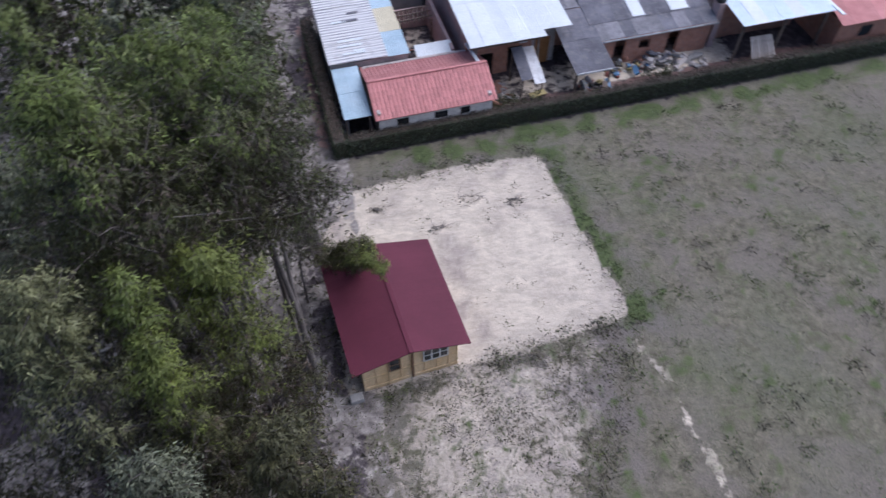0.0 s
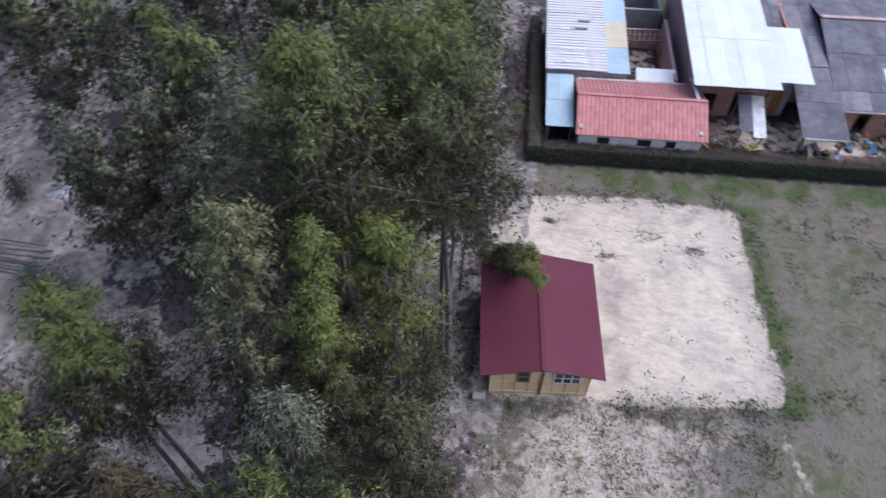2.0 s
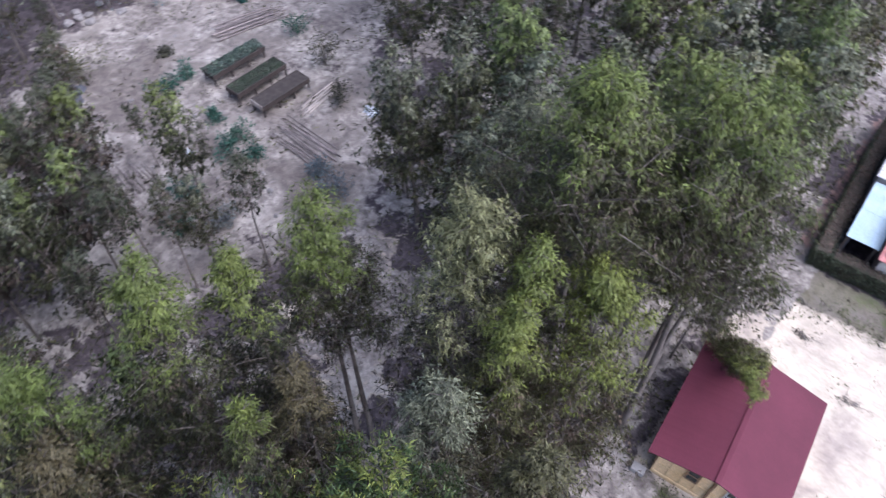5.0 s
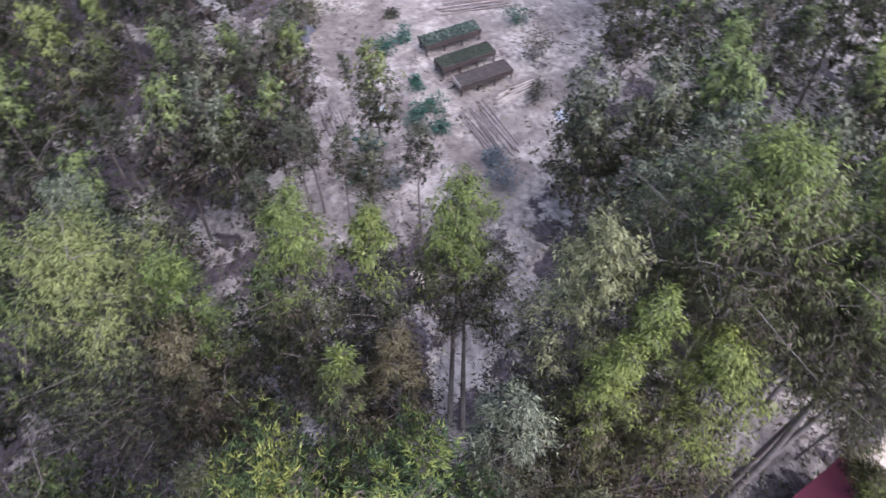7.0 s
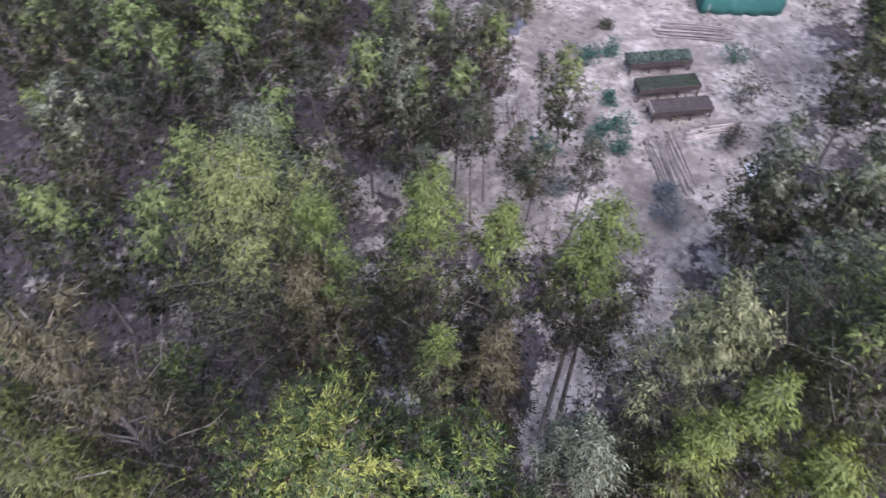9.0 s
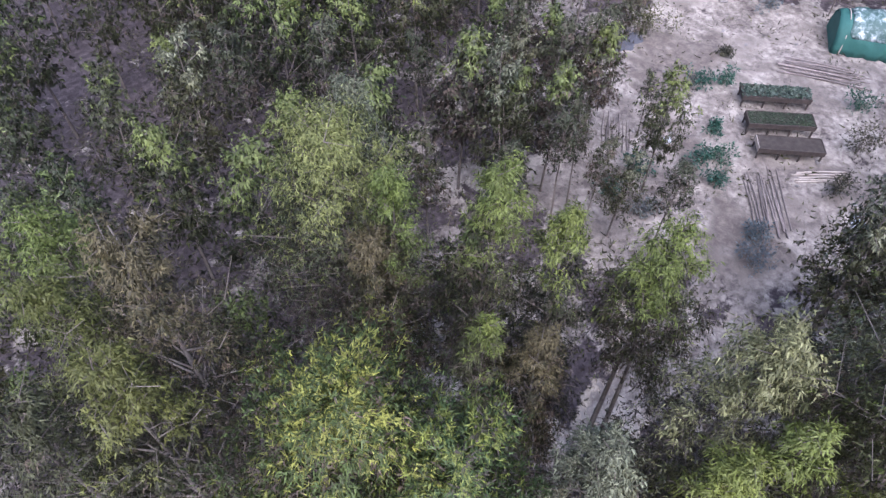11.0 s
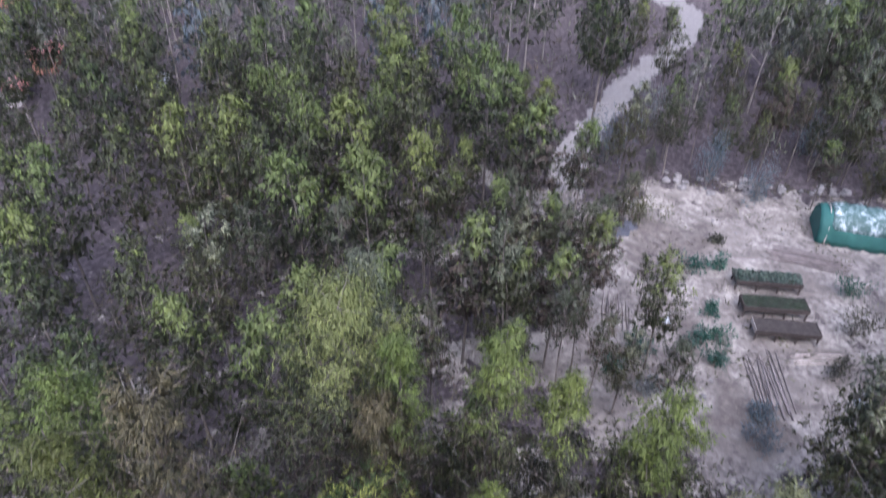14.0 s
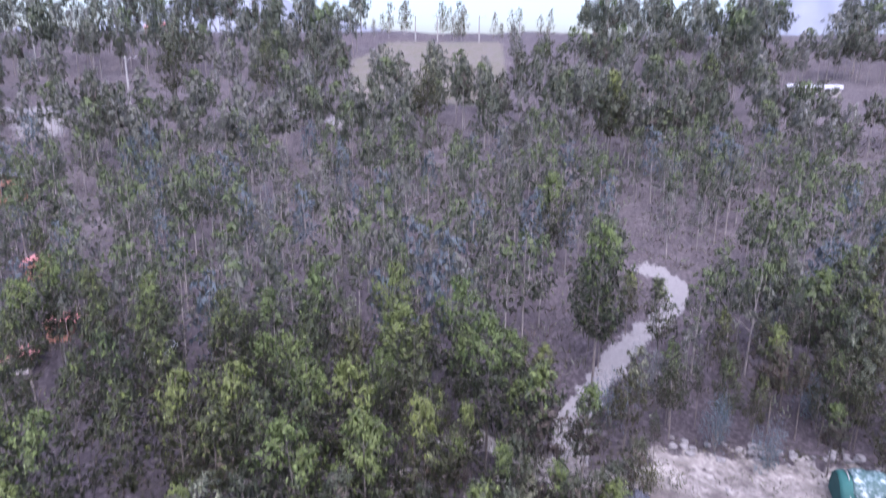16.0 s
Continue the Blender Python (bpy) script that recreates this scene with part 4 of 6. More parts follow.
for x0, x1 in ((0.6, 1.75), (-1.0, -0.5)):
    wdw = part("window", boxed(x0, x1, -CL - 0.05, -CL - 0.036, 1.25, 2.1), GLASS, cabin, "small window with white bars")
    for k in range(4 if x1 > 0 else 2):
        x = x0 + (x1 - x0) * k / (3 if x1 > 0 else 1)
        part("window_bar", boxed(x - 0.035, x + 0.035, -CL - 0.07, -CL - 0.051, 1.2, 2.15), WHITE_PAINT if x1 > 0 else PINE_DARK, wdw)
    for z in (1.22, 1.68, 2.13):
        part("window_bar", boxed(x0, x1, -CL - 0.069, -CL - 0.052, z - 0.03, z + 0.03), WHITE_PAINT if x1 > 0 else PINE_DARK, wdw)


def roof_sheet(x0, x1, y0, y1, seams, waves=0.0):
    """A slope of sheet roofing: falls from x0 (ridge) to x1 (eave); small ribs run along the fall."""
    ys = np.linspace(y0, y1, seams * 8 + 1)
    z = 0.004 * np.abs(np.sin(np.linspace(0, np.pi * seams, len(ys)))) ** 6 + waves * np.sin(ys * 2.1)
    drop = (RIDGE - EAVE) / CW
    bm = bmesh.new()
    rows = []
    for x in (x0, (x0 + x1) / 2, x1):
        base = RIDGE - abs(x) * drop
        rows.append(([bm.verts.new((x, y, base + 0.05 + h)) for y, h in zip(ys, z)], [bm.verts.new((x, y, base)) for y in ys]))
    for (a, c), (d, e) in zip(rows, rows[1:]):
        for i in range(len(ys) - 1):
            bm.faces.new((a[i], a[i + 1], d[i + 1], d[i]))
            bm.faces.new((c[i + 1], c[i], e[i], e[i + 1]))
    for (a, c) in (rows[0], rows[-1]):
        for i in range(len(ys) - 1):
            bm.faces.new((a[i], c[i], c[i + 1], a[i + 1]))
    for i in (0, len(ys) - 1):
        for (a, c), (d, e) in zip(rows, rows[1:]):
            bm.faces.new((a[i], d[i], e[i], c[i]))
    bmesh.ops.recalc_face_normals(bm, faces=bm.faces)
    return bm


part("roof_slope", roof_sheet(0.0, 2.72, -3.13, 3.13, 14), ROOF_RED, cabin)
part("roof_slope", roof_sheet(0.0, -2.72, -3.13, 3.13, 14), ROOF_RED, cabin)
part("ridge_cap", boxed(-0.12, 0.12, -3.14, 3.14, RIDGE + 0.03, RIDGE + 0.075, bevel=0.02), ROOF_RED, cabin)
for s in (-1, 1):
    part("fascia", boxed(s * 2.66, s * 2.7, -3.1, 3.1, EAVE - 0.27, EAVE - 0.16), PINE_DARK, cabin)
tagged(part("concrete_block", boxed(-3.0, -2.4, -3.3, -2.9, 0, 0.35, bevel=0.02), CEMENT), "pale block beside the cabin corner", "block").matrix_world = pose(1.0, 18.1, 0, 0, 0, 8.2)

# ---------------------------------------------------------------- row of houses behind the hedge
ROW = pose(0, 30.5, 0, 0, 0, 5.3)
TILE = plain("red_clay_tile", (0.46, 0.18, 0.172), (0.59, 0.265, 0.25), 1.2, 0.8, 0, 14, 0.004, 0.14)
PINK_BRICK = plain("pale_pink_brick", (0.4, 0.27, 0.25), (0.54, 0.39, 0.365), 2.0, 0.9, 0, 16, 0.008, 0.0, (0.36, 0.32, 0.31))
OLD_SHEET = plain("bleached_fibre_cement", (0.16, 0.155, 0.168), (0.26, 0.25, 0.265), 1.6, 0.9, 0, 12, 0.004, 0.2, (0.13, 0.13, 0.14))
BRICK = plain("rough_red_brick", (0.36, 0.165, 0.11), (0.5, 0.26, 0.185), 3.0, 0.9, 0, 16, 0.008, 0.0, (0.25, 0.2, 0.18))
PLASTER = plain("grey_plaster", (0.4, 0.36, 0.34), (0.55, 0.5, 0.47), 1.4, 0.9, 0, 18, 0.005, 0, (0.25, 0.22, 0.2))
PALE_PLASTER = plain("pale_plaster", (0.5, 0.47, 0.44), (0.66, 0.63, 0.6), 1.4, 0.9, 0, 18, 0.005, 0, (0.36, 0.32, 0.3))
ZINC = plain("weathered_zinc", (0.42, 0.42, 0.43), (0.62, 0.62, 0.63), 0.8, 0.55, 0.2, 12, 0.003, 0.1, (0.25, 0.24, 0.25))
WHITE_SHEET = plain("white_roof_sheet", (0.6, 0.64, 0.66), (0.72, 0.75, 0.76), 0.5, 0.5, 0, 15, 0.002, 0.04)
SKY_SHEET = plain("bleached_blue_sheet", (0.52, 0.62, 0.72), (0.62, 0.71, 0.8), 0.9, 0.55, 0, 14, 0.002, 0.05)
BLUE_SHEET = plain("pale_blue_sheet", (0.33, 0.45, 0.53), (0.45, 0.57, 0.64), 0.9, 0.55, 0, 14, 0.002, 0.08)
YELLOW_SHEET = plain("faded_yellow_sheet", (0.5, 0.44, 0.3), (0.62, 0.56, 0.4), 0.9, 0.6, 0, 14, 0.002)
DARK_SHEET = plain("dark_fibre_cement", (0.1, 0.098, 0.115), (0.18, 0.176, 0.2), 0.9, 0.9, 0, 12, 0.004, 0.15, (0.22, 0.21, 0.21))
DARK = plain("room_shade_and_bars", (0.02, 0.018, 0.017), (0.045, 0.04, 0.037), 1.0, 0.95)
WOOD = plain("weathered_wood", (0.13, 0.095, 0.075), (0.24, 0.19, 0.155), 2.5, 0.85, 0, 22, 0.005, 0.2)
WOOD_PALE = plain("pale_pole_wood", (0.3, 0.26, 0.235), (0.47, 0.42, 0.385), 2.5, 0.85, 0, 22, 0.005, 0.2)
ORANGE_WOOD = plain("orange_wood_door", (0.3, 0.13, 0.04), (0.42, 0.2, 0.07), 2.5, 0.7)


def sheet(u0, u1, v0, v1, z0, z1, pitch=0.18, depth=0.018, thick=0.012, along="v"):
    """A corrugated sheet; it falls from z1 at v1 to z0 at v0. Ridges run along the fall, or across it."""
    bm = bmesh.new()
    n = max(4, int(round((u1 - u0 if along == "v" else v1 - v0) / pitch)) * 4)
    rows = []
    for side in (0, 1):
        grid = []
        for i in range(n + 1):
            h = depth / 2 * math.sin(i * math.pi / 2) - side * thick
            k = i / n
            if along == "v":
                ends = ((u0 + (u1 - u0) * k, v0, z0 + h), (u0 + (u1 - u0) * k, v1, z1 + h))
            else:
                ends = ((u0, v0 + (v1 - v0) * k, z0 + (z1 - z0) * k + h), (u1, v0 + (v1 - v0) * k, z0 + (z1 - z0) * k + h))
            grid.append([bm.verts.new(p) for p in ends])
        rows.append(grid)
    for i in range(n):
        (a, c), (d, e) = rows[0][i], rows[0][i + 1]
        (f, g), (h2, j) = rows[1][i], rows[1][i + 1]
        for q in ((a, d, e, c), (f, g, j, h2), (a, f, h2, d), (c, e, j, g)):
            bm.faces.new(q)
    for i in (0, n):
        (a, c), (f, g) = rows[0][i], rows[1][i]
        bm.faces.new((a, c, g, f))
    bmesh.ops.recalc_face_normals(bm, faces=bm.faces)
    return bm


def sheets(parent, u0, u1, v0, v1, z0, z1, mat, wide=0.9, rows=1, name="roof_sheet", rng=random.Random(5), alt=None, along="v", pitch=0.18):
    """A roof laid out of single sheets, a little uneven."""
    cols = max(1, round((u1 - u0) / wide))
    for r in range(rows):
        for c in range(cols):
            a, d = u0 + (u1 - u0) * c / cols, u0 + (u1 - u0) * (c + 1) / cols
            k0, k1 = r / rows, (r + 1) / rows
            lift = rng.uniform(0, 0.012) + 0.015 * (r % 2) + 0.008 * (c % 2)
            mm = alt(c, r) if alt else mat
            part(name, sheet(a - 0.02, d + 0.02, v0 + (v1 - v0) * k0 - 0.04, v0 + (v1 - v0) * k1 + 0.02, z0 + (z1 - z0) * k0 + lift, z0 + (z1 - z0) * k1 + lift, pitch, along=along), mm, parent)


def wall_with(parent, u0, u1, v, z1, mat, openings, thick=0.18, z0=-0.1, name="wall"):
    """A wall along u, in one piece, with openings cut through it."""
    us = sorted({u0, u1, *[a for o in openings for a in o[:2]]})
    zs = sorted({z0, z1, *[a for o in openings for a in o[2:]]})

    def solid(i, k):
        if not (0 <= i < len(us) - 1 and 0 <= k < len(zs) - 1):
            return False
        u, z = (us[i] + us[i + 1]) / 2, (zs[k] + zs[k + 1]) / 2
        return not any(o[0] < u < o[1] and o[2] < z < o[3] for o in openings)

    bm = bmesh.new()
    pts = {}

    def at(i, k, side):
        if (i, k, side) not in pts:
            pts[i, k, side] = bm.verts.new((us[i], v + side * thick, zs[k]))
        return pts[i, k, side]

    for i in range(len(us) - 1):
        for k in range(len(zs) - 1):
            if not solid(i, k):
                continue
            bm.faces.new([at(i, k, 0), at(i + 1, k, 0), at(i + 1, k + 1, 0), at(i, k + 1, 0)])
            bm.faces.new([at(i, k, 1), at(i, k + 1, 1), at(i + 1, k + 1, 1), at(i + 1, k, 1)])
            for di, dk, (p, q) in ((-1, 0, ((i, k), (i, k + 1))), (1, 0, ((i + 1, k + 1), (i + 1, k))), (0, -1, ((i + 1, k), (i, k))), (0, 1, ((i, k + 1), (i + 1, k + 1)))):
                if not solid(i + di, k + dk):
                    bm.faces.new([at(*p, 0), at(*q, 0), at(*q, 1), at(*p, 1)])
    bmesh.ops.recalc_face_normals(bm, faces=bm.faces)
    return part(name, bm, mat, parent)


def house(name, label, u, v):
    return thing(name, ROW @ Matrix.Translation((u, v, 0)), label, "house", "row of houses")


# red tiled cottage, u 1.8..9.4
red = house("cottage", "low cottage with a red tile roof and grey walls", 1.8, 0.4)
W, D = 7.5, 5.0
wins = [(1.3, 2.0, 1.15, 1.7), (3.6, 4.4, 1.15, 1.7), (5.2, 5.8, 1.15, 1.7)]
wall_with(red, 0.2, W - 0.3, 0.1, 1.86, PALE_PLASTER, wins)
part("wall", boxed(0.2, 0.38, 0.28, D - 0.3, -0.1, 2.2), PLASTER, red)
part("wall", boxed(W - 0.48, W - 0.3, 0.28, D - 0.3, -0.1, 2.2), PLASTER, red)
part("wall", boxed(0.2, W - 0.3, D - 0.3, D - 0.12, -0.1, 2.2), PLASTER, red)
for a, c, z0, z1 in wins:
    w = part("window", boxed(a, c, 0.2, 0.22, z0, z1), GLASS, red)
    for k in range(4):
        x = a + (c - a) * k / 3
        part("window_bar", boxed(x - 0.025, x + 0.025, 0.13, 0.16, z0, z1), DARK, w)
    part("window_bar", boxed(a, c, 0.13, 0.16, (z0 + z1) / 2 - 0.02, (z0 + z1) / 2 + 0.02), DARK, w)
part("roof_deck", sheet(0.02, W - 0.02, 0.05, 2.35, 1.84, 2.86, 0.6, 0.01), TILE, red)
part("roof_deck", sheet(0.02, W - 0.02, D, 2.35, 1.98, 2.86, 0.6, 0.01), TILE, red)


def tile_mesh():
    bm = bmesh.new()
    a = [i * math.pi / 4 for i in range(5)]
    r0 = [bm.verts.new((-0.125 * math.cos(t), 0.0, 0.042 * math.sin(t))) for t in a]
    r1 = [bm.verts.new((-0.125 * math.cos(t), 0.46, 0.034 * math.sin(t))) for t in a]
    i0 = [bm.verts.new((-0.11 * math.cos(t), 0.0, 0.03 * math.sin(t) - 0.004)) for t in a]
    for i in range(4):
        bm.faces.new((r0[i], r0[i + 1], r1[i + 1], r1[i]))
        bm.faces.new((r0[i + 1], r0[i], i0[i], i0[i + 1]))
    bmesh.ops.recalc_face_normals(bm, faces=bm.faces)
    me = bpy.data.meshes.new("tile")
    bm.to_mesh(me)
    bm.free()
    me.materials.append(TILE)
    return me


def tiled(parent, v0, v1, z0, z1, flip, rows, join):
    tile, rt = tile_mesh(), random.Random(8)
    run = math.hypot(v1 - v0, z1 - z0)
    ang = math.degrees(math.atan2(z1 - z0, abs(v1 - v0)))
    cols = 30
    verts, quads = [], []
    co = np.array([v.co for v in tile.vertices])
    fc = np.array([p.vertices[:] for p in tile.polygons])
    for r in range(rows):
        k = r / rows
        for c in range(cols):
            u = 0.125 + (W - 0.25) * c / (cols - 1)
            m = pose(u + rt.uniform(-0.008, 0.008), v0 + (v1 - v0) * k, z0 + (z1 - z0) * k + 0.02 + rt.uniform(0, 0.012), ang + 1.5, 0, (180 if flip else 0) + rt.uniform(-1.5, 1.5)) if not flip else Matrix.Translation((u, v0 + (v1 - v0) * k, z0 + (z1 - z0) * k + 0.02)) @ Matrix.Rotation(math.pi, 4, "Z") @ Matrix.Rotation(radians(ang + 1.5), 4, "X")
            m = m @ Matrix.Diagonal((1, run / rows / 0.46 * 1.12, 1, 1))
            if join:
                mm = np.array(m)
                quads.append(fc + sum(len(v) for v in verts))
                verts.append(co @ mm[:3, :3].T + mm[:3, 3])
            else:
                o = new("tile", tile)
                o.parent, o.matrix_local = parent, m
    if join:
        tagged(mesh_object("rear_tiles", np.concatenate(verts), np.concatenate(quads), [TILE], parent), kind="stuff")


tiled(red, D, 2.35, 2.02, 2.9, True, 7, True)
tiled(red, 0.0, 2.35, 1.88, 2.9, False, 7, False)
part("ridge_cap", boxed(0.0, W, 2.25, 2.45, 2.93, 3.02, bevel=0.03), TILE, red)

# Zinc with stains; light and dark bands painted in for the ribs' shading.
m, n, l, b = material("rib_shaded_zinc", 0.6, 0.1)
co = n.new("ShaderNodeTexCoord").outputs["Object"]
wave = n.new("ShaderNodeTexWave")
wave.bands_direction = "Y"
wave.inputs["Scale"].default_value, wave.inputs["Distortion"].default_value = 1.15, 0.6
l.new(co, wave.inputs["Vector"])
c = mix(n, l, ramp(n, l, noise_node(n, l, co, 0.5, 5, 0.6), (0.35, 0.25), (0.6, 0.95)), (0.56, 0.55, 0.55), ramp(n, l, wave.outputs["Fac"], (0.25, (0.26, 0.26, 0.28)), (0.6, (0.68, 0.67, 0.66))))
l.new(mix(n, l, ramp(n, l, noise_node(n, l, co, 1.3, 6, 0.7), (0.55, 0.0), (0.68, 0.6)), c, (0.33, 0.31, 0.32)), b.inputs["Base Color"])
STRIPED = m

# grey shed with striped corrugated roof, u 0..5.2
shed = house("shed", "long shed under a weathered corrugated zinc roof with coloured panels", 0.0, 5.4)
part("wall", boxed(0.1, 0.3, 0.1, 7.2, -0.1, 2.6), PLASTER, shed)
part("wall", boxed(0.3, 5.0, 0.1, 0.28, -0.1, 2.45), PLASTER, shed)
part("wall", boxed(4.8, 5.0, 0.28, 7.2, -0.1, 2.5), BRICK, shed)
part("wall", boxed(0.3, 4.8, 7.02, 7.2, -0.1, 2.6), PLASTER, shed)
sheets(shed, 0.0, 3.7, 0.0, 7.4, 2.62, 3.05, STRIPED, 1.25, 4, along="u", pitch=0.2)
sheets(shed, 3.75, 5.1, 0.0, 7.3, 2.55, 2.95, BLUE_SHEET, 1.3, 3, alt=lambda c, r: (BLUE_SHEET, YELLOW_SHEET, BLUE_SHEET)[r])
rr = random.Random(3)
for k in range(7):
    u, v = rr.uniform(0.3, 2.6), rr.uniform(0.4, 6.6)
    part("roof_strip", sheet(u, u + rr.uniform(0.7, 1.6), v, v + 0.2, 2.68 + v * 0.058, 2.69 + v * 0.058, 0.2, 0.015), rr.choice((DARK_SHEET, WHITE_SHEET)), shed)

lean = house("lean_to", "low lean-to with a pale blue sheet roof", 0.1, 1.2)
sheets(lean, 0.0, 1.6, 0.0, 4.1, 1.75, 2.3, BLUE_SHEET, 0.8, 2)
for a, c in ((0.05, 0.1), (1.45, 0.1), (0.05, 3.8)):
    part("post", boxed(a, a + 0.1, c, c + 0.1, -0.1, 1.75 + c * 0.13), WOOD, lean)
part("wall", boxed(0.18, 0.25, 0.25, 3.75, -0.1, 1.7), DARK_SHEET, lean)

# courtyard with a brick wall, rubble and a bamboo frame
yard = house("courtyard", "open brick courtyard with rubble and a frame of dark poles", 5.4, 5.2)
part("wall", boxed(2.45, 2.65, 0.2, 6.6, -0.1, 2.3), PINK_BRICK, yard)
part("wall", boxed(0.0, 2.45, 6.4, 6.6, -0.1, 1.5), PINK_BRICK, yard)
sheets(yard, 0.2, 2.6, 0.1, 1.1, 2.1, 2.35, WHITE_SHEET, 1.2)
for a in (0.25, 2.45):
    part("post", boxed(a, a + 0.1, 0.15, 0.25, -0.1, 2.08), WOOD, yard)
for k in range(7):
    v, f = tube([(0.1 + 0.33 * k, 4.6, 1.7), (0.3 + 0.33 * k, 6.0, 1.75)], [0.05, 0.045], 6)
    mesh_object("pole", v, f, [WOOD], yard)
for v0 in (4.7, 5.3, 5.9):
    v, f = tube([(0.0, v0, 1.8), (2.4, v0 + 0.1, 1.85)], [0.05, 0.045], 6)
    mesh_object("pole", v, f, [WOOD], yard)
for a in (0.1, 2.25):
    part("post", boxed(a, a + 0.1, 4.6, 4.7, -0.1, 1.7), WOOD, yard)


def rubble(name, label, cat, u, v, ru, rv, count, mats, seed, size=(0.12, 0.45), high=0.4):
    """A heap of odd pieces lying about; each piece is a part."""
    rg = random.Random(seed)
    t = thing(name, ROW @ Matrix.Translation((u, v, 0)), label, cat)
    for k in range(count):
        bm = bmesh.new()
        s = rg.uniform(*size)
        if k % 5 < 2:
            box(bm, -s * rg.uniform(0.5, 1.5), s * rg.uniform(0.5, 1.5), -s * 0.35, s * 0.35, -s * 0.12, s * 0.2)
        else:
            bmesh.ops.create_icosphere(bm, subdivisions=1, radius=s / 2)
        for w in bm.verts if k % 5 > 1 else []:
            w.co *= rg.uniform(0.7, 1.25)
            w.co.z *= 0.7
        ob = part("piece", bm, rg.choice(mats), t)
        ob.matrix_local = pose(rg.uniform(-ru, ru), rg.uniform(-rv, rv), s * 0.2 + rg.uniform(0, high) ** 2, rg.uniform(-30, 30), rg.uniform(-30, 30), rg.uniform(0, 360))
    return t


PLASTIC = [plain(f"{nm}_plastic", tuple(0.7 * q for q in c), c, 2.0, 0.5) for nm, c in (("white", (0.7, 0.7, 0.68)), ("blue", (0.12, 0.25, 0.42)), ("red", (0.3, 0.11, 0.09)), ("yellow", (0.42, 0.34, 0.14)), ("black", (0.03, 0.03, 0.03)))]
rubble("rubble_heap", "rubble and broken bricks in the courtyard", "rubble", 6.5, 7.6, 1.0, 1.6, 26, [PLASTER, BRICK, CEMENT, DARK_SHEET], 2)

# white roofed house
white = house("house", "house with a bright white sheet roof and a brick front", 8.4, 3.0)
wall_with(white, 0.3, 4.8, 2.1, 3.5, BRICK, [(0.9, 2.2, -0.1, 1.7), (3.2, 4.2, 0.0, 1.9)])
part("wall", boxed(0.3, 0.48, 2.3, 13.0, -0.1, 3.7), PINK_BRICK, white)
part("wall", boxed(6.6, 6.78, 3.2, 13.0, -0.1, 3.4), BRICK, white)
part("wall", boxed(0.5, 6.6, 12.8, 13.0, -0.1, 3.6), BRICK, white)
# Near-black sheet behind the openings; the room's shade is in its colour.
part("back_room", boxed(0.5, 4.8, 4.0, 4.1, -0.1, 2.6), DARK, white)
sheets(white, 0.0, 4.9, 0.2, 13.0, 3.75, 4.6, WHITE_SHEET, 1.0, 3)
sheets(white, 4.1, 7.0, 1.2, 6.0, 3.5, 3.95, WHITE_SHEET, 0.95, 1)
part("eave_beam", boxed(0.0, 4.9, 0.25, 0.35, 3.55, 3.68), WOOD, white)
ob = part("gutter_board", boxed(0.0, 2.6, 0.0, 0.22, 0.0, 0.04), WHITE_SHEET, white)
ob.matrix_local = pose(-0.1, 1.2, 3.4, 0, 24, -70)
for a in (0.4, 4.5):
    part("post", boxed(a, a + 0.14, 0.5, 0.64, -0.1, 3.6), WOOD, white)
door = part("door", boxed(5.2, 6.2, 2.4, 2.46, 0.0, 2.0), ORANGE_WOOD, white, "open orange wooden door")
part("porch_wall", boxed(4.9, 6.6, 2.5, 2.66, -0.1, 2.9), PLASTER, white)
part("hanging_sheet", boxed(3.9, 4.4, 1.9, 1.95, 2.2, 3.0), WHITE_SHEET, white)

awning = house("awning", "small grey sheet awnings over the yard", 11.4, 1.9)
sheets(awning, 0.0, 0.75, 0.0, 2.3, 1.7, 2.5, DARK_SHEET, 0.8)
sheets(awning, 0.8, 1.5, -0.3, 2.3, 1.5, 2.4, ZINC, 0.8)
for a, c, h2 in ((0.05, 0.05, 1.66), (1.4, 0.0, 1.55), (0.05, 2.15, 2.4), (1.4, 2.15, 2.3)):
    part("post", boxed(a, a + 0.08, c, c + 0.08, -0.1, h2), WOOD, awning)
tagged(part("table_board", boxed(0, 1.1, 0, 0.5, 0.0, 0.05, bevel=0.01), PLASTIC[3]), "yellow board lying under the awning", "board").matrix_world = ROW @ pose(12.0, 1.3, 0.62, 0, 0, 12)
tagged(part("crate", boxed(0.1, 1.0, 0.05, 0.45, -0.05, 0.62, bevel=0.02), WOOD), "wooden crate under the board", "crate").matrix_world = ROW @ pose(12.0, 1.3, 0, 0, 0, 12)

dark = house("house", "long brick house with a dark fibre-cement roof and pale panels", 17.1, 3.6)
sheets(dark, 0.0, 8.7, 0.0, 7.0, 2.3, 3.85, DARK_SHEET, 1.0, 5, alt=lambda c, r: OLD_SHEET if r == 0 and c not in (2, 5, 7) else DARK_SHEET)
for a, c, d in ((3.1, 4.0, 3.1), (5.9, 7.2, 3.3)):
    part("skylight", sheet(a, c, 1.45, d, 2.3 + 1.45 * 0.2214 + 0.07, 2.3 + d * 0.2214 + 0.07, 0.18), WHITE_SHEET, dark, "white translucent roof panel")
sheets(dark, 0.0, 8.7, 13.5, 7.0, 2.6, 3.85, DARK_SHEET, 1.0, 1)
wall_with(dark, 0.4, 8.5, 0.25, 2.3, BRICK, [(1.5, 2.3, -0.1, 1.9), (5.4, 6.2, -0.1, 1.9), (3.3, 4.1, 0.9, 1.6)])
part("back_room", boxed(0.6, 8.3, 2.0, 2.1, -0.1, 2.5), BRICK, dark)
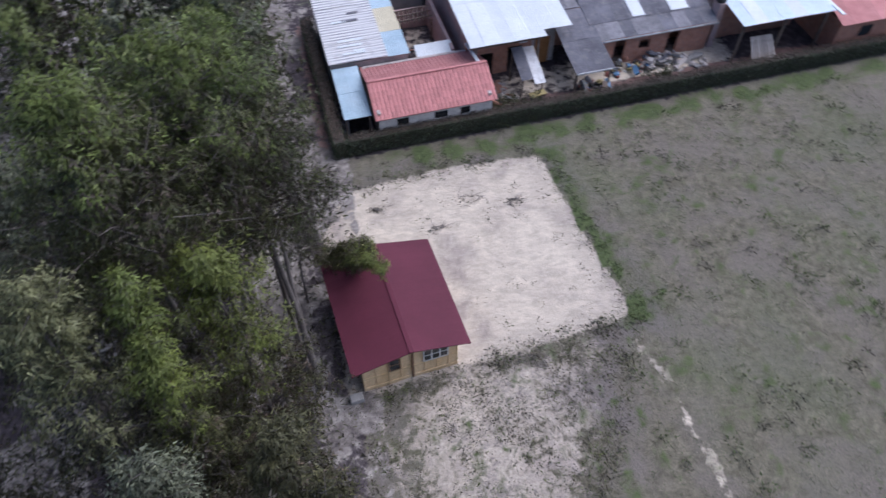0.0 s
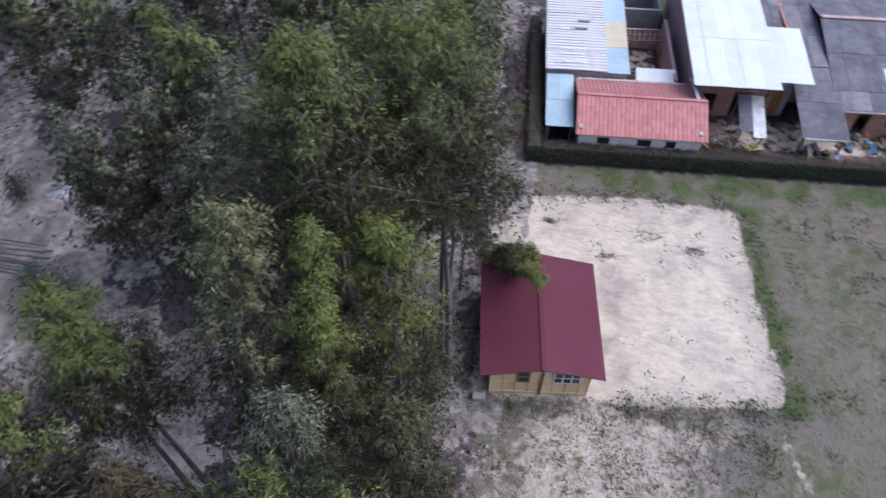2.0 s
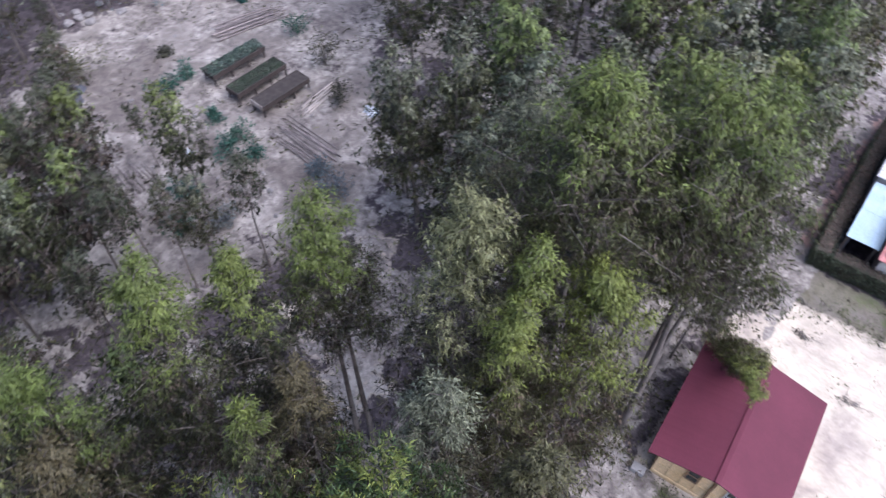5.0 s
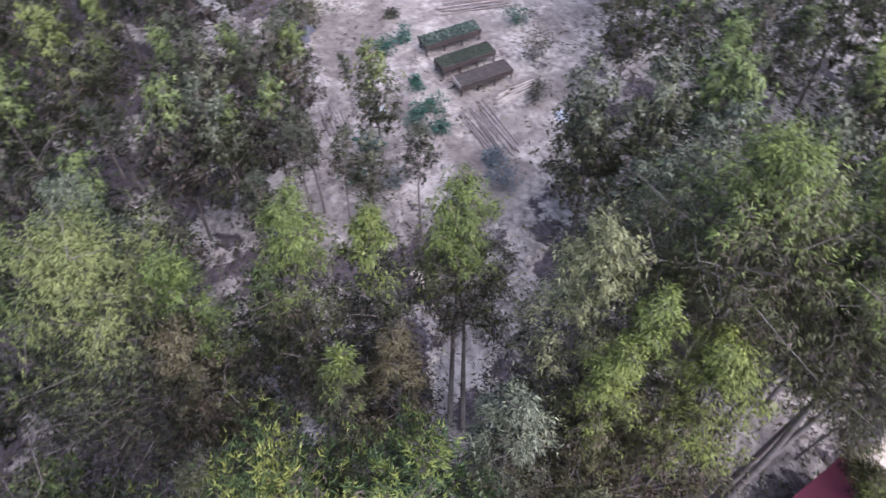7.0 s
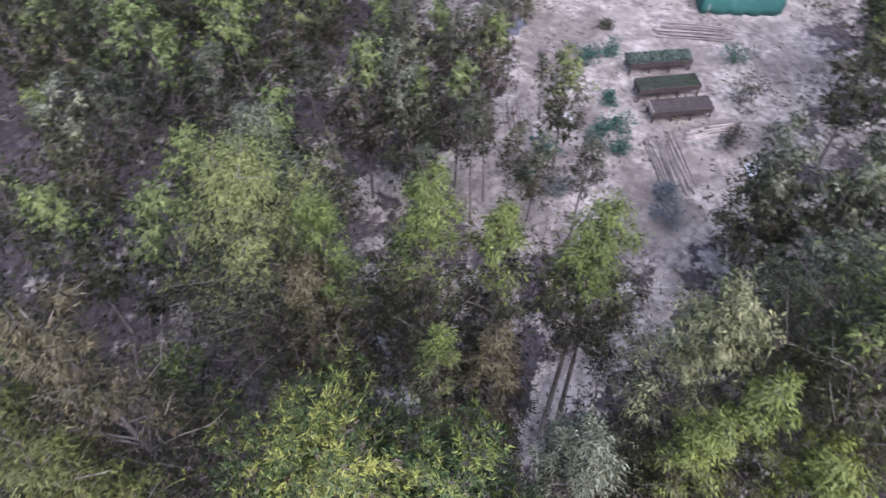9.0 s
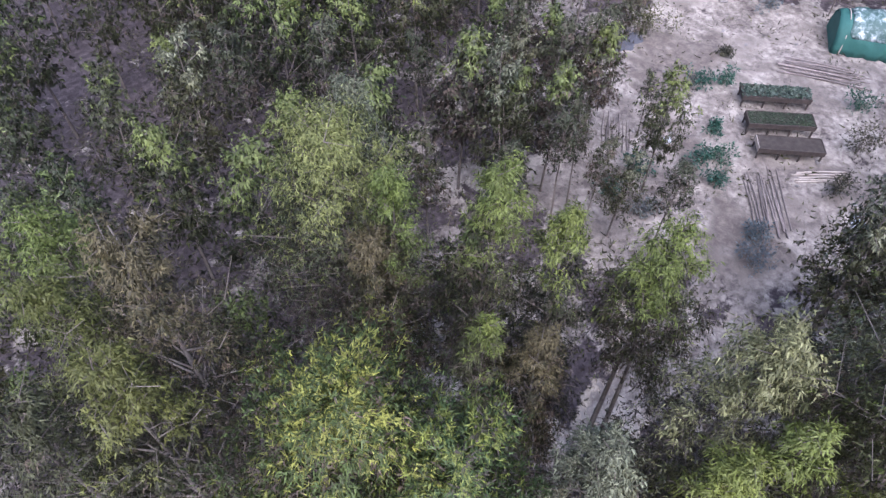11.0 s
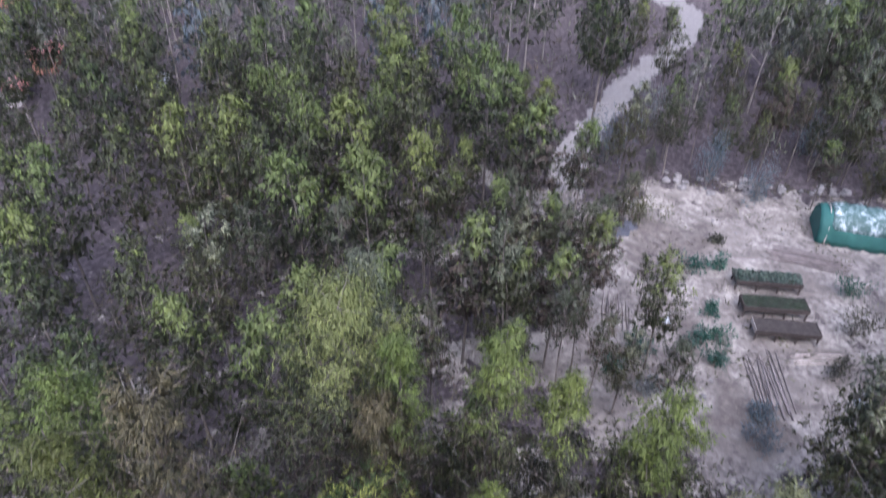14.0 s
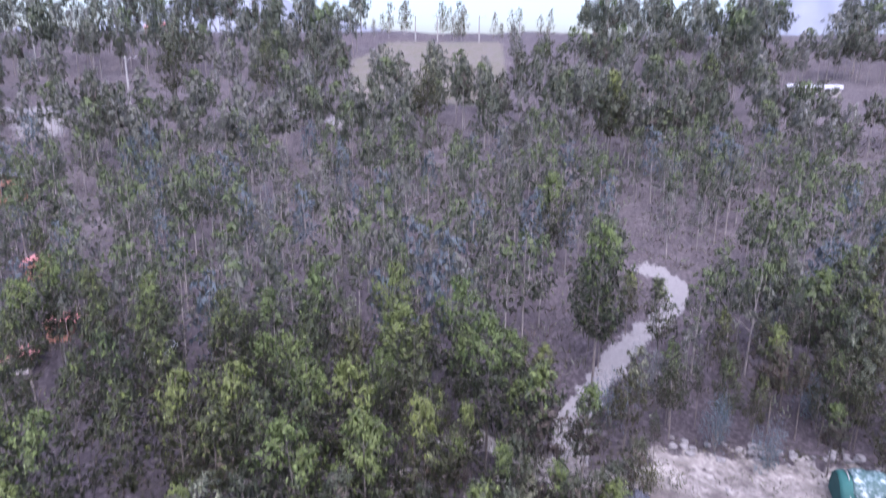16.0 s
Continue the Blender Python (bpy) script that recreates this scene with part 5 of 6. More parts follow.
part("wall", boxed(0.4, 0.58, 1.1, 13.0, -0.1, 2.45), BRICK, dark)
part("wall", boxed(8.32, 8.5, 1.1, 13.0, -0.1, 2.45), BRICK, dark)
part("wall", boxed(0.6, 8.3, 12.8, 13.0, -0.1, 2.65), BRICK, dark)
part("ridge_cap", boxed(0.0, 8.7, 6.85, 7.15, 3.87, 3.95, bevel=0.03), PINK_BRICK, dark)
part("gutter", boxed(0.0, 8.7, -0.12, -0.06, 2.16, 2.26), ZINC, dark)

# black water tank on a brick pier
tank = thing("water_tank", ROW @ Matrix.Translation((26.05, 4.3, 0)), "black plastic water tank on a pink brick pier", "water tank")
part("pier", boxed(-0.22, 0.22, -0.4, 0.4, -0.1, 3.3, bevel=0.01), PINK_BRICK, tank)
ring = [0.0, 0.03, 0.22, 0.25, 0.45, 0.48, 0.66, 0.78, 0.82]
mesh_object("barrel", *tube([(0, 0, 3.3 + q) for q in ring], [0.33, 0.35, 0.35, 0.335, 0.335, 0.35, 0.33, 0.2, 0.02], 16), [PLASTIC[4]], tank, smooth=True)
mesh_object("lid", *tube([(0, 0, 4.07), (0, 0, 4.16), (0, 0, 4.165)], [0.16, 0.15, 0.01], 12), [PLASTIC[4]], tank)

room = house("house", "low room with a dark fibre-cement roof between two houses", 13.5, 6.7)
sheets(room, 0.0, 3.7, 0.0, 8.6, 2.95, 3.55, DARK_SHEET, 0.95, 3, alt=lambda c, r: OLD_SHEET if (c + r) % 3 == 0 else DARK_SHEET)
part("wall", boxed(2.0, 3.5, 0.2, 0.38, -0.1, 2.9), BRICK, room)
part("wall", boxed(2.0, 2.18, 0.4, 8.4, -0.1, 2.9), PLASTER, room)
part("wall", boxed(2.2, 3.5, 8.2, 8.38, -0.1, 3.3), PLASTER, room)
porch = house("lean_to", "dark lean-to roof propped on poles over the yard", 14.8, 1.4)
sheets(porch, 0.0, 2.6, 0.0, 5.2, 1.9, 2.9, DARK_SHEET, 0.9, 2)
part("gutter", boxed(0.0, 2.6, -0.14, -0.08, 1.82, 1.92), ZINC, porch)
for a, c, h2 in ((0.1, 0.1, 1.9), (2.4, 0.1, 1.9), (0.1, 4.9, 2.8), (2.4, 4.9, 2.8)):
    part("post", boxed(a, a + 0.1, c, c + 0.1, -0.1, h2), WOOD, porch)

barn = house("barn", "open barn under pale blue and white roof sheets", 26.35, 1.7)
sheets(barn, 0.0, 6.8, 0.0, 9.0, 3.0, 3.9, SKY_SHEET, 0.95, 2, alt=lambda c, r: WHITE_SHEET if c in (1, 4) else SKY_SHEET)
part("wall", boxed(0.2, 6.6, 3.0, 3.18, -0.1, 2.9), BRICK, barn)
part("edge_board", boxed(6.85, 7.1, -0.6, 6.0, 3.0, 3.06), WHITE_SHEET, barn)
for a in (0.2, 3.3, 6.5):
    part("post", boxed(a, a + 0.14, 0.2, 0.34, -0.1, 3.0), WOOD, barn)
for k in range(7):
    ob = part("leaning_plank", boxed(-0.09, 0.09, 0, 2.1, 0, 0.04), WOOD_PALE, barn)
    ob.matrix_local = pose(1.3 + 0.28 * k, -0.9, 0.05, 48, 0, -4 + 2 * k)

far_house = house("house", "small house with a terracotta roof", 33.4, 0.8)
part("wall", boxed(0.2, 5.8, 0.3, 5.6, -0.1, 2.3), BRICK, far_house)
sheets(far_house, 0.0, 6.0, 0.0, 3.0, 2.35, 3.2, TILE, 1.0)
sheets(far_house, 0.0, 6.0, 6.0, 3.0, 2.35, 3.2, TILE, 1.0)
part("window", boxed(2.0, 2.9, 0.26, 0.295, 1.0, 1.8), GLASS, far_house)

back = house("house", "small brick house with a red roof beyond the sheds", 8.0, 22.0)
part("wall", boxed(0.2, 7.8, 0.3, 5.6, -0.1, 2.6), BRICK, back)
sheets(back, 0.0, 8.0, 0.0, 3.0, 2.6, 3.5, TILE, 1.0)
sheets(back, 0.0, 8.0, 6.0, 3.0, 2.6, 3.5, TILE, 1.0)
part("door", boxed(1.5, 2.4, 0.25, 0.295, 0.0, 2.0), ORANGE_WOOD, back)
for k in range(3):
    part("window", boxed(3.2 + 1.5 * k, 4.1 + 1.5 * k, 0.26, 0.297, 1.0, 1.9), GLASS, back)
block = thing("roofless_building", ROW @ Matrix.Translation((1.6, 13.4, 0)), "low grey block walls without a roof", "building")
for u0, u1, v0, v1 in ((0, 6.4, 0, 0.2), (0, 6.4, 2.6, 2.8), (0, 0.2, 0.2, 2.6), (6.2, 6.4, 0.2, 2.6)):
    part("wall", boxed(u0, u1, v0, v1, -0.1, 1.9), CEMENT, block)

rubble("junk_heap", "junk, buckets and plastic heaped before the brick house", "junk", 19.4, 3.1, 1.5, 0.6, 46, PLASTIC + [BRICK, CEMENT, DARK_SHEET], 21, (0.15, 0.5), 0.7)
rubble("junk_heap", "broken sheets and buckets under the dark lean-to", "junk", 16.4, 1.7, 1.2, 0.6, 40, PLASTIC + [CEMENT, WOOD, DARK_SHEET], 22, (0.15, 0.5), 0.7)
rubble("junk_heap", "grey sacks and scrap in the yard", "junk", 21.9, 3.2, 1.1, 0.5, 34, [PLASTER, PLASTIC[0], DARK_SHEET, CEMENT], 23, (0.2, 0.55), 0.8)
rubble("brick_heap", "loose bricks and stones in the yard", "bricks", 10.2, 2.9, 0.9, 0.9, 34, [BRICK, CEMENT, PLASTER], 24, (0.12, 0.4), 0.5)
rubble("stone_heap", "pale sand heap and stones in the yard", "stones", 23.9, 2.7, 1.0, 0.7, 30, [PLASTER, CEMENT], 25, (0.15, 0.5), 0.4)

# ---------------------------------------------------------------- hedge

LEAF_WOODY = leaf("woody_hedge_top", *tones((0.15, 0.108, 0.09), 0.6, 1.4), 0.1, 0.9)
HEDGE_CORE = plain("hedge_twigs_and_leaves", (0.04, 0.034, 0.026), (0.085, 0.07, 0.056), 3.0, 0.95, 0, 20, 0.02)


def hedge(name, u0, u1, v0, v1, tall, seed, label, count):
    rg = np.random.default_rng(seed)
    t = thing(name, ROW @ Matrix.Translation((u0, v0, 0)), label, "hedge")
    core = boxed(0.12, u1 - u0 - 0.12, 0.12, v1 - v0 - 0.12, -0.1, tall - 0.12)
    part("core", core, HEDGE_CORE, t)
    n = count
    a, c, h = rg.uniform(0, u1 - u0, n), rg.uniform(0, v1 - v0, n), rg.uniform(0.0, tall, n)
    face = rg.choice(4, n, p=(0.3, 0.46, 0.12, 0.12))
    long_u = (u1 - u0) > (v1 - v0)
    h = np.where(face == 0, tall + rg.normal(0, 0.05, n), h)
    near, far_ = rg.normal(0.04, 0.05, n), rg.normal(0.04, 0.05, n)
    if long_u:
        c = np.where(face == 1, near, np.where(face == 2, v1 - v0 - far_, c))
        a = np.where(face == 3, rg.choice([0.0, u1 - u0], n), a)
    else:
        a = np.where(face == 1, near, np.where(face == 2, u1 - u0 - far_, a))
        c = np.where(face == 3, rg.choice([0.0, v1 - v0], n), c)
    at = np.stack([a, c, h], 1)
    way = rg.normal(size=(n, 3)) + [0, -0.3, 0.1]
    v, f = blades(rg, at, way, rg.uniform(0.06, 0.15, n), rg.uniform(0.04, 0.08, n))
    mesh_object("foliage", v, f, [LEAF_HEDGE, LEAF_WOODY], t, np.where((face == 0) & (c > 0.12) & (rg.uniform(0, 1, n) < 0.85), 1, 0))


hedge("hedge", 0.0, 38.0, -0.16, 0.6, 1.2, 61, "long trimmed dark green hedge with a brown woody top", 42000)
hedge("hedge", -0.9, -0.06, -0.16, 13.0, 1.3, 62, "dark hedge beside the sheds", 9000)

# ---------------------------------------------------------------- vegetable garden
SOIL = plain("dark_garden_soil", (0.03, 0.024, 0.022), (0.06, 0.05, 0.045), 3.0, 0.95, 0, 22, 0.02)
NET_GREEN = plain("green_shade_net", (0.02, 0.095, 0.085), (0.035, 0.14, 0.122), 1.0, 0.7, 0, 30, 0.004)
TARP_WHITE = plain("pale_tarpaulin", (0.4, 0.45, 0.5), (0.62, 0.66, 0.7), 1.2, 0.45)
TARP_BLUE = plain("blue_grey_net", (0.045, 0.048, 0.065), (0.085, 0.09, 0.11), 1.5, 0.7)
STONE = plain("grey_stone", (0.15, 0.14, 0.138), (0.27, 0.255, 0.25), 2.0, 0.9, 0, 12, 0.02, 0.2)


BED_WOOD = plain("dark_wet_board", (0.035, 0.027, 0.026), (0.07, 0.055, 0.05), 2.5, 0.8, 0, 20, 0.004, 0.15)


def raised_bed(x, y, long, turn, crop, label, seed):
    """A planter table: a board box on legs, soil, and what grows in it."""
    rg = np.random.default_rng(seed)
    t = thing("raised_bed", pose(x, y, 0, 0, 0, turn), label, "planter", "raised beds")
    wide, z0, z1 = 1.25, 0.62, 0.98
    part("side_board", boxed(-0.04, 0.0, -long / 2, long / 2, z0, z1, bevel=0.008), BED_WOOD, t)
    part("side_board", boxed(-wide, -wide + 0.04, -long / 2, long / 2, z0, z1, bevel=0.008), BED_WOOD, t)
    for s in (-1, 1):
        e = s * (long / 2 - 0.02)
        part("end_board", boxed(-wide + 0.04, -0.04, e - 0.02, e + 0.02, z0, z1, bevel=0.008), WOOD_PALE if s < 0 and seed == 1 else BED_WOOD, t)
    part("bottom", boxed(-wide + 0.04, -0.04, -long / 2 + 0.04, long / 2 - 0.04, z0, z0 + 0.05), BED_WOOD, t)
    for k in np.linspace(-long / 2 + 0.1, long / 2 - 0.1, 4):
        for a in (-wide + 0.09, -0.09):
            part("leg", boxed(a - 0.045, a + 0.045, k - 0.045, k + 0.045, -0.05, z0), BED_WOOD, t)
    part("rim", boxed(0.0, 0.03, -long / 2, long / 2, z1 - 0.1, z1 + 0.01), BED_WOOD, t)
    nx, ny = 10, 28
    gx, gy = np.meshgrid(np.linspace(-wide + 0.045, -0.045, nx), np.linspace(-long / 2 + 0.05, long / 2 - 0.05, ny))
    z = z1 - 0.04 + rg.normal(0, 0.018, gx.shape)
    k = (np.arange(ny - 1)[:, None] * nx + np.arange(nx - 1)).ravel()
    mesh_object("soil", np.stack([gx, gy, z], -1).reshape(-1, 3), np.stack([k, k + 1, k + nx + 1, k + nx], 1), [SOIL], t)
    if crop:
        n = crop[0]
        at = np.stack([rg.uniform(-wide + 0.06, -0.06, n), rg.uniform(-long / 2 + 0.08, long / 2 - 0.08, n), np.full(n, z1 - 0.03)], 1)
        if crop[3]:
            at[:, 1] = np.round(at[:, 1] / 0.3) * 0.3 + rg.normal(0, 0.05, n)
        v, f = blades(rg, at, rg.normal(size=(n, 3)) * [0.8, 0.8, 0.3] + [0, 0, 0.7], rg.uniform(0.5, 1.4, n) * crop[1], rg.uniform(0.7, 1.3, n) * crop[1] * 0.5)
        tagged(mesh_object("crop", v, f, [crop[2]], t), "leafy crop")


LEAF_CROP = leaf("bluish_crop_leaf", (0.03, 0.05, 0.045), (0.065, 0.1, 0.085), (0.14, 0.185, 0.165), 0.1)
LEAF_SEEDLING = leaf("dark_seedling_leaf", (0.018, 0.032, 0.022), (0.04, 0.065, 0.045), (0.08, 0.115, 0.08), 0.1)
raised_bed(-31.0, 19.7, 3.9, 1.5, None, "raised planter table filled with bare dark soil", 1)
raised_bed(-33.2, 19.5, 4.1, 2.5, (4200, 0.1, LEAF_SEEDLING, False), "raised planter table with a low dark green crop", 2)
raised_bed(-35.8, 19.6, 4.3, 1.5, (1700, 0.22, LEAF_CROP, True), "raised planter table with rows of bluish cabbages", 3)


def shrub(x, y, r, seed, mat, label, tall=0.8, twigs=True, n=420, name="shrub"):
    rg = np.random.default_rng(seed)
    t = thing(name, Matrix.Translation((x, y, height(x, y))), label, "shrub", "garden shrubs")
    tips = rg.normal(size=(14, 3)) * [r * 0.5, r * 0.5, 0.2 * tall] + [0, 0, tall * 0.6]
    if twigs:
        mesh_object("stem", *gather([tube([(0, 0, -0.1), p * [0.4, 0.4, 0.6], p], [0.03, 0.02, 0.008], 4) for p in tips]), [TWIG], t)
    own = rg.integers(0, 14, n)
    d = rg.normal(size=(n, 3))
    at = tips[own] + d * [0.2 * r, 0.2 * r, 0.16 * tall]
    at[:, 2] = np.abs(at[:, 2])
    v, f = blades(rg, at, d + [0, 0, 0.5], rg.uniform(0.12, 0.3, n), rg.uniform(0.07, 0.15, n))
    mesh_object("leaves", v, f, [mat], t)


GREEN_SHRUB = "blue-green leafy garden shrub on sandy soil"
shrub(-37.7, 15.1, 0.8, 1, LEAF_SHRUB, GREEN_SHRUB)
shrub(-37.9, 16.6, 0.8, 2, LEAF_SHRUB, GREEN_SHRUB)
shrub(-33.2, 15.6, 0.5, 3, LEAF_SHRUB, GREEN_SHRUB, 0.6)
shrub(-30.3, 14.4, 0.8, 4, LEAF_SHRUB, GREEN_SHRUB, 1.0)
shrub(-30.4, 15.7, 0.75, 5, LEAF_SHRUB, GREEN_SHRUB, 1.0)
shrub(-28.6, 15.0, 0.6, 6, LEAF_SHRUB, GREEN_SHRUB)
shrub(-24.6, 16.9, 0.7, 7, LEAF_BLUE, "blue-grey seedling eucalyptus shrub", 1.2)
shrub(-23.0, 16.8, 0.8, 8, LEAF_BLUE, "blue-grey seedling eucalyptus shrub", 1.1)
shrub(-36.4, 25.0, 0.8, 9, LEAF_SHRUB, GREEN_SHRUB, 1.2)
shrub(-41.0, 17.2, 0.5, 10, LEAF_WEED, "dry brown shrub in the garden", 0.6)
shrub(-27.0, 8.9, 0.8, 11, LEAF_SHRUB, GREEN_SHRUB, 1.0)
shrub(-29.2, 10.6, 0.9, 12, LEAF_SHRUB, GREEN_SHRUB, 1.0)
shrub(-26.0, 10.9, 0.7, 13, LEAF_BLUE, "blue-grey seedling eucalyptus shrub", 0.8)
shrub(-43.0, 11.6, 1.4, 14, LEAF_OLD, "dark green spreading shrub beside the clearing", 2.0, n=900)
shrub(-32.4, 24.0, 0.9, 15, LEAF_WEED, "dark brown shrub in the clearing", 2.2)
shrub(-28.6, 21.9, 0.7, 16, LEAF_WEED, "dark brown shrub in the clearing", 1.6)
shrub(-47.5, 21.2, 0.9, 17, LEAF_BLUE, "blue-grey young eucalyptus at the edge of the clearing", 3.2, n=900)
shrub(-51.0, 9.4, 1.8, 18, LEAF_BLUE, "blue-grey young eucalyptus beside the track", 4.5, n=1500)
shrub(-55.0, 27.0, 1.4, 19, LEAF_BLUE, "blue-grey young eucalyptus on the slope", 4.0, n=1300)
shrub(-52.0, 33.0, 1.4, 20, LEAF_BLUE, "blue-grey young eucalyptus on the slope", 4.0, n=1300)

shrub(-186.0, -149.0, 2.6, 21, LEAF_SHRUB, "round dark blue-green tree near the crest", 6.0, n=1500)
for k, (a, c, r, tall) in enumerate(((-74.2, 33.3, 1.5, 6.5), (-72.4, 37.3, 1.6, 7.0), (-48.9, 17.5, 1.0, 4.5), (-64.7, -25.7, 1.0, 7.0), (-56.5, 13.0, 1.7, 5.0), (-56.9, 31.7, 1.2, 5.5), (-127.9, 49.6, 2.0, 6.0), (-85.1, -34.6, 1.2, 6.0), (-66.2, 25.8, 1.0, 5.5))):
    shrub(a, c, r, 70 + k, LEAF_BLUE, "slender blue-grey young eucalyptus on the slope", tall, n=1100)
# bushes in the yard behind the hedge
for k, (a, c) in enumerate(((9.6, 32.2), (10.7, 32.5), (11.9, 32.4), (21.0, 33.9))):
    shrub(a, c, 0.75, 50 + k, LEAF_OLD, "dark green bush in the yard behind the hedge", 0.8, n=520)
POLE_WOOD = plain("grey_brown_pole", (0.13, 0.108, 0.105), (0.25, 0.215, 0.205), 2.5, 0.85, 0, 22, 0.005, 0.3)


def poles(name, x, y, turn, count, long, wide, seed, mat, label, tall=0.0):
    rg = random.Random(seed)
    t = thing(name, pose(x, y, 0, 0, 0, turn), label, "poles")
    for k in range(count):
        a = -wide / 2 + wide * (k + 0.5) / count + rg.uniform(-0.06, 0.06)
        L, s = long * rg.uniform(0.7, 1.0), rg.uniform(-0.4, 0.4)
        z = 0.07 + tall * rg.random()
        v, f = tube([(a + rg.uniform(-0.1, 0.1), -L / 2 + s, z), (a, s, z + 0.04), (a + rg.uniform(-0.15, 0.15), L / 2 + s, z)], [0.055, 0.05, 0.035], 6)
        mesh_object("pole", v, f, [mat], t, smooth=True)


poles("pole_stack", -27.4, 18.0, 92, 12, 5.4, 2.0, 31, POLE_WOOD, "bare poles laid side by side on the ground", 0.05)
poles("pole_stack", -39.9, 23.3, -12, 15, 6.0, 1.5, 32, POLE_WOOD, "long bare poles stacked on the ground", 0.3)
poles("pole_stack", -32.3, 9.5, 88, 9, 3.6, 2.0, 33, POLE_WOOD, "bare poles laid side by side under the trees", 0.05)
poles("pole_stack", -29.9, 21.3, 6, 6, 3.4, 0.9, 34, WOOD_PALE, "pale thin poles beside the planter", 0.05)


m, n, l, b = material("patchy_pale_sheet", 0.6)
co = n.new("ShaderNodeTexCoord").outputs["Object"]
l.new(ramp(n, l, noise_node(n, l, co, 2.4, 5, 0.65, 0.5), (0.46, (0.05, 0.1, 0.095)), (0.55, (0.17, 0.24, 0.24)), (0.64, (0.5, 0.55, 0.58))), b.inputs["Base Color"])
TARP_PATCHY = m


def shelter(x, y, turn):
    """A low tent of green shade net over bent poles, with a pale sheet on top."""
    t = thing("net_shelter", pose(x, y, 0, 0, 0, turn), "shelter of green shade net with a pale sheet on top", "shelter")
    rg = np.random.default_rng(9)
    long, wide, tall = 6.0, 3.6, 2.5
    nu, nv = 25, 22
    u, v = np.meshgrid(np.linspace(-long / 2, long / 2, nu), np.linspace(0, np.pi, nv))
    fold = 0.06 * np.sin(u * 5 + v * 3) + 0.05 * rg.normal(size=u.shape)
    taper = 1 - 0.14 * (2 * u / long) ** 4
    p = np.stack([-(wide / 2 + fold) * np.cos(v) * taper, u, np.maximum(-0.02, (tall + fold) * np.sin(v) ** 0.75 * taper)], -1).reshape(-1, 3)
    k = (np.arange(nv - 1)[:, None] * nu + np.arange(nu - 1)).ravel()
    q = np.stack([k, k + 1, k + nu + 1, k + nu], 1)
    net = mesh_object("net", p, q, [NET_GREEN], t, smooth=True)
    net.modifiers.new("thick", "SOLIDIFY").thickness = 0.02
    sel = p.reshape(nv, nu, 3)[8:19, 3:23] + [0, 0, 0.05]
    k = (np.arange(10)[:, None] * 20 + np.arange(19)).ravel()
    top = mesh_object("pale_sheet", sel.reshape(-1, 3), np.stack([k, k + 1, k + 21, k + 20], 1), [TARP_PATCHY], t, smooth=True)
    top.modifiers.new("thick", "SOLIDIFY").thickness = 0.02
    for s in (-1, 1):
        bm = bmesh.new()
        a = [bm.verts.new((-(wide / 2 - 0.1) * math.cos(w) * 0.86, s * (long / 2 - 0.02), (tall - 0.05) * math.sin(w) ** 0.75 * 0.86)) for w in np.linspace(0, math.pi, 13)]
        bm.faces.new(a)
        e = part("end_net", bm, NET_GREEN, t)
        e.modifiers.new("thick", "SOLIDIFY").thickness = 0.02
    for w in (-2.4, 0, 2.4):
        pts = [(-(wide / 2 - 0.1) * math.cos(a), w, (tall - 0.1) * math.sin(a) ** 0.75 - 0.02) for a in np.linspace(0.0, math.pi, 11)]
        mesh_object("hoop", *tube(pts, [0.04] * 11, 5), [WOOD_PALE], t)


shelter(-43.6, 27.6, -8)


def heap(name, x, y, rx, ry, tall, mat, label, cat, seed):
    rg = np.random.default_rng(seed)
    n = 31
    gx, gy = np.meshgrid(np.linspace(-1, 1, n), np.linspace(-1, 1, n))
    a = np.arctan2(gy, gx)
    edge = 0.72 + 0.2 * np.sin(2 * a + seed) + 0.12 * np.sin(5 * a + 2 * seed) + 0.08 * np.sin(9 * a)
    z = np.maximum(0, 1 - (gx**2 + gy**2) / edge**2) ** 0.6 * tall * (1 + 0.45 * rg.normal(size=gx.shape)) - 0.04
    k = (np.arange(n - 1)[:, None] * n + np.arange(n - 1)).ravel()
    ob = mesh_object(name, np.stack([gx * rx, gy * ry, z], -1).reshape(-1, 3), np.stack([k, k + 1, k + n + 1, k + n], 1), [mat], smooth=False)
    ob.matrix_world = pose(x, y, height(x, y), 0, 0, 20)
    tagged(ob, label, cat)


heap("netting", -41.4, 10.2, 0.9, 1.7, 0.7, TARP_BLUE, "blue-grey netting heaped under the trees", "netting", 3)
heap("tarpaulin", -26.5, 22.8, 0.9, 0.5, 0.25, TARP_WHITE, "crumpled pale tarpaulin on the sand", "tarpaulin", 4)
heap("plastic_sheet", -31.9, 12.6, 0.38, 0.28, 0.3, TARP_WHITE, "crumpled pale plastic sheet on the ground", "plastic sheet", 5)
white_box = thing("white_boxes", pose(-16.0, -0.6, 0, 0, 0, 15), "two pale boxes lying between the trees", "boxes")
part("box", boxed(-0.55, -0.03, -0.4, 0.4, 0, 0.35, bevel=0.02), TARP_WHITE, white_box)
part("box", boxed(0.03, 0.5, -0.4, 0.35, 0, 0.3, bevel=0.02), TARP_WHITE, white_box)

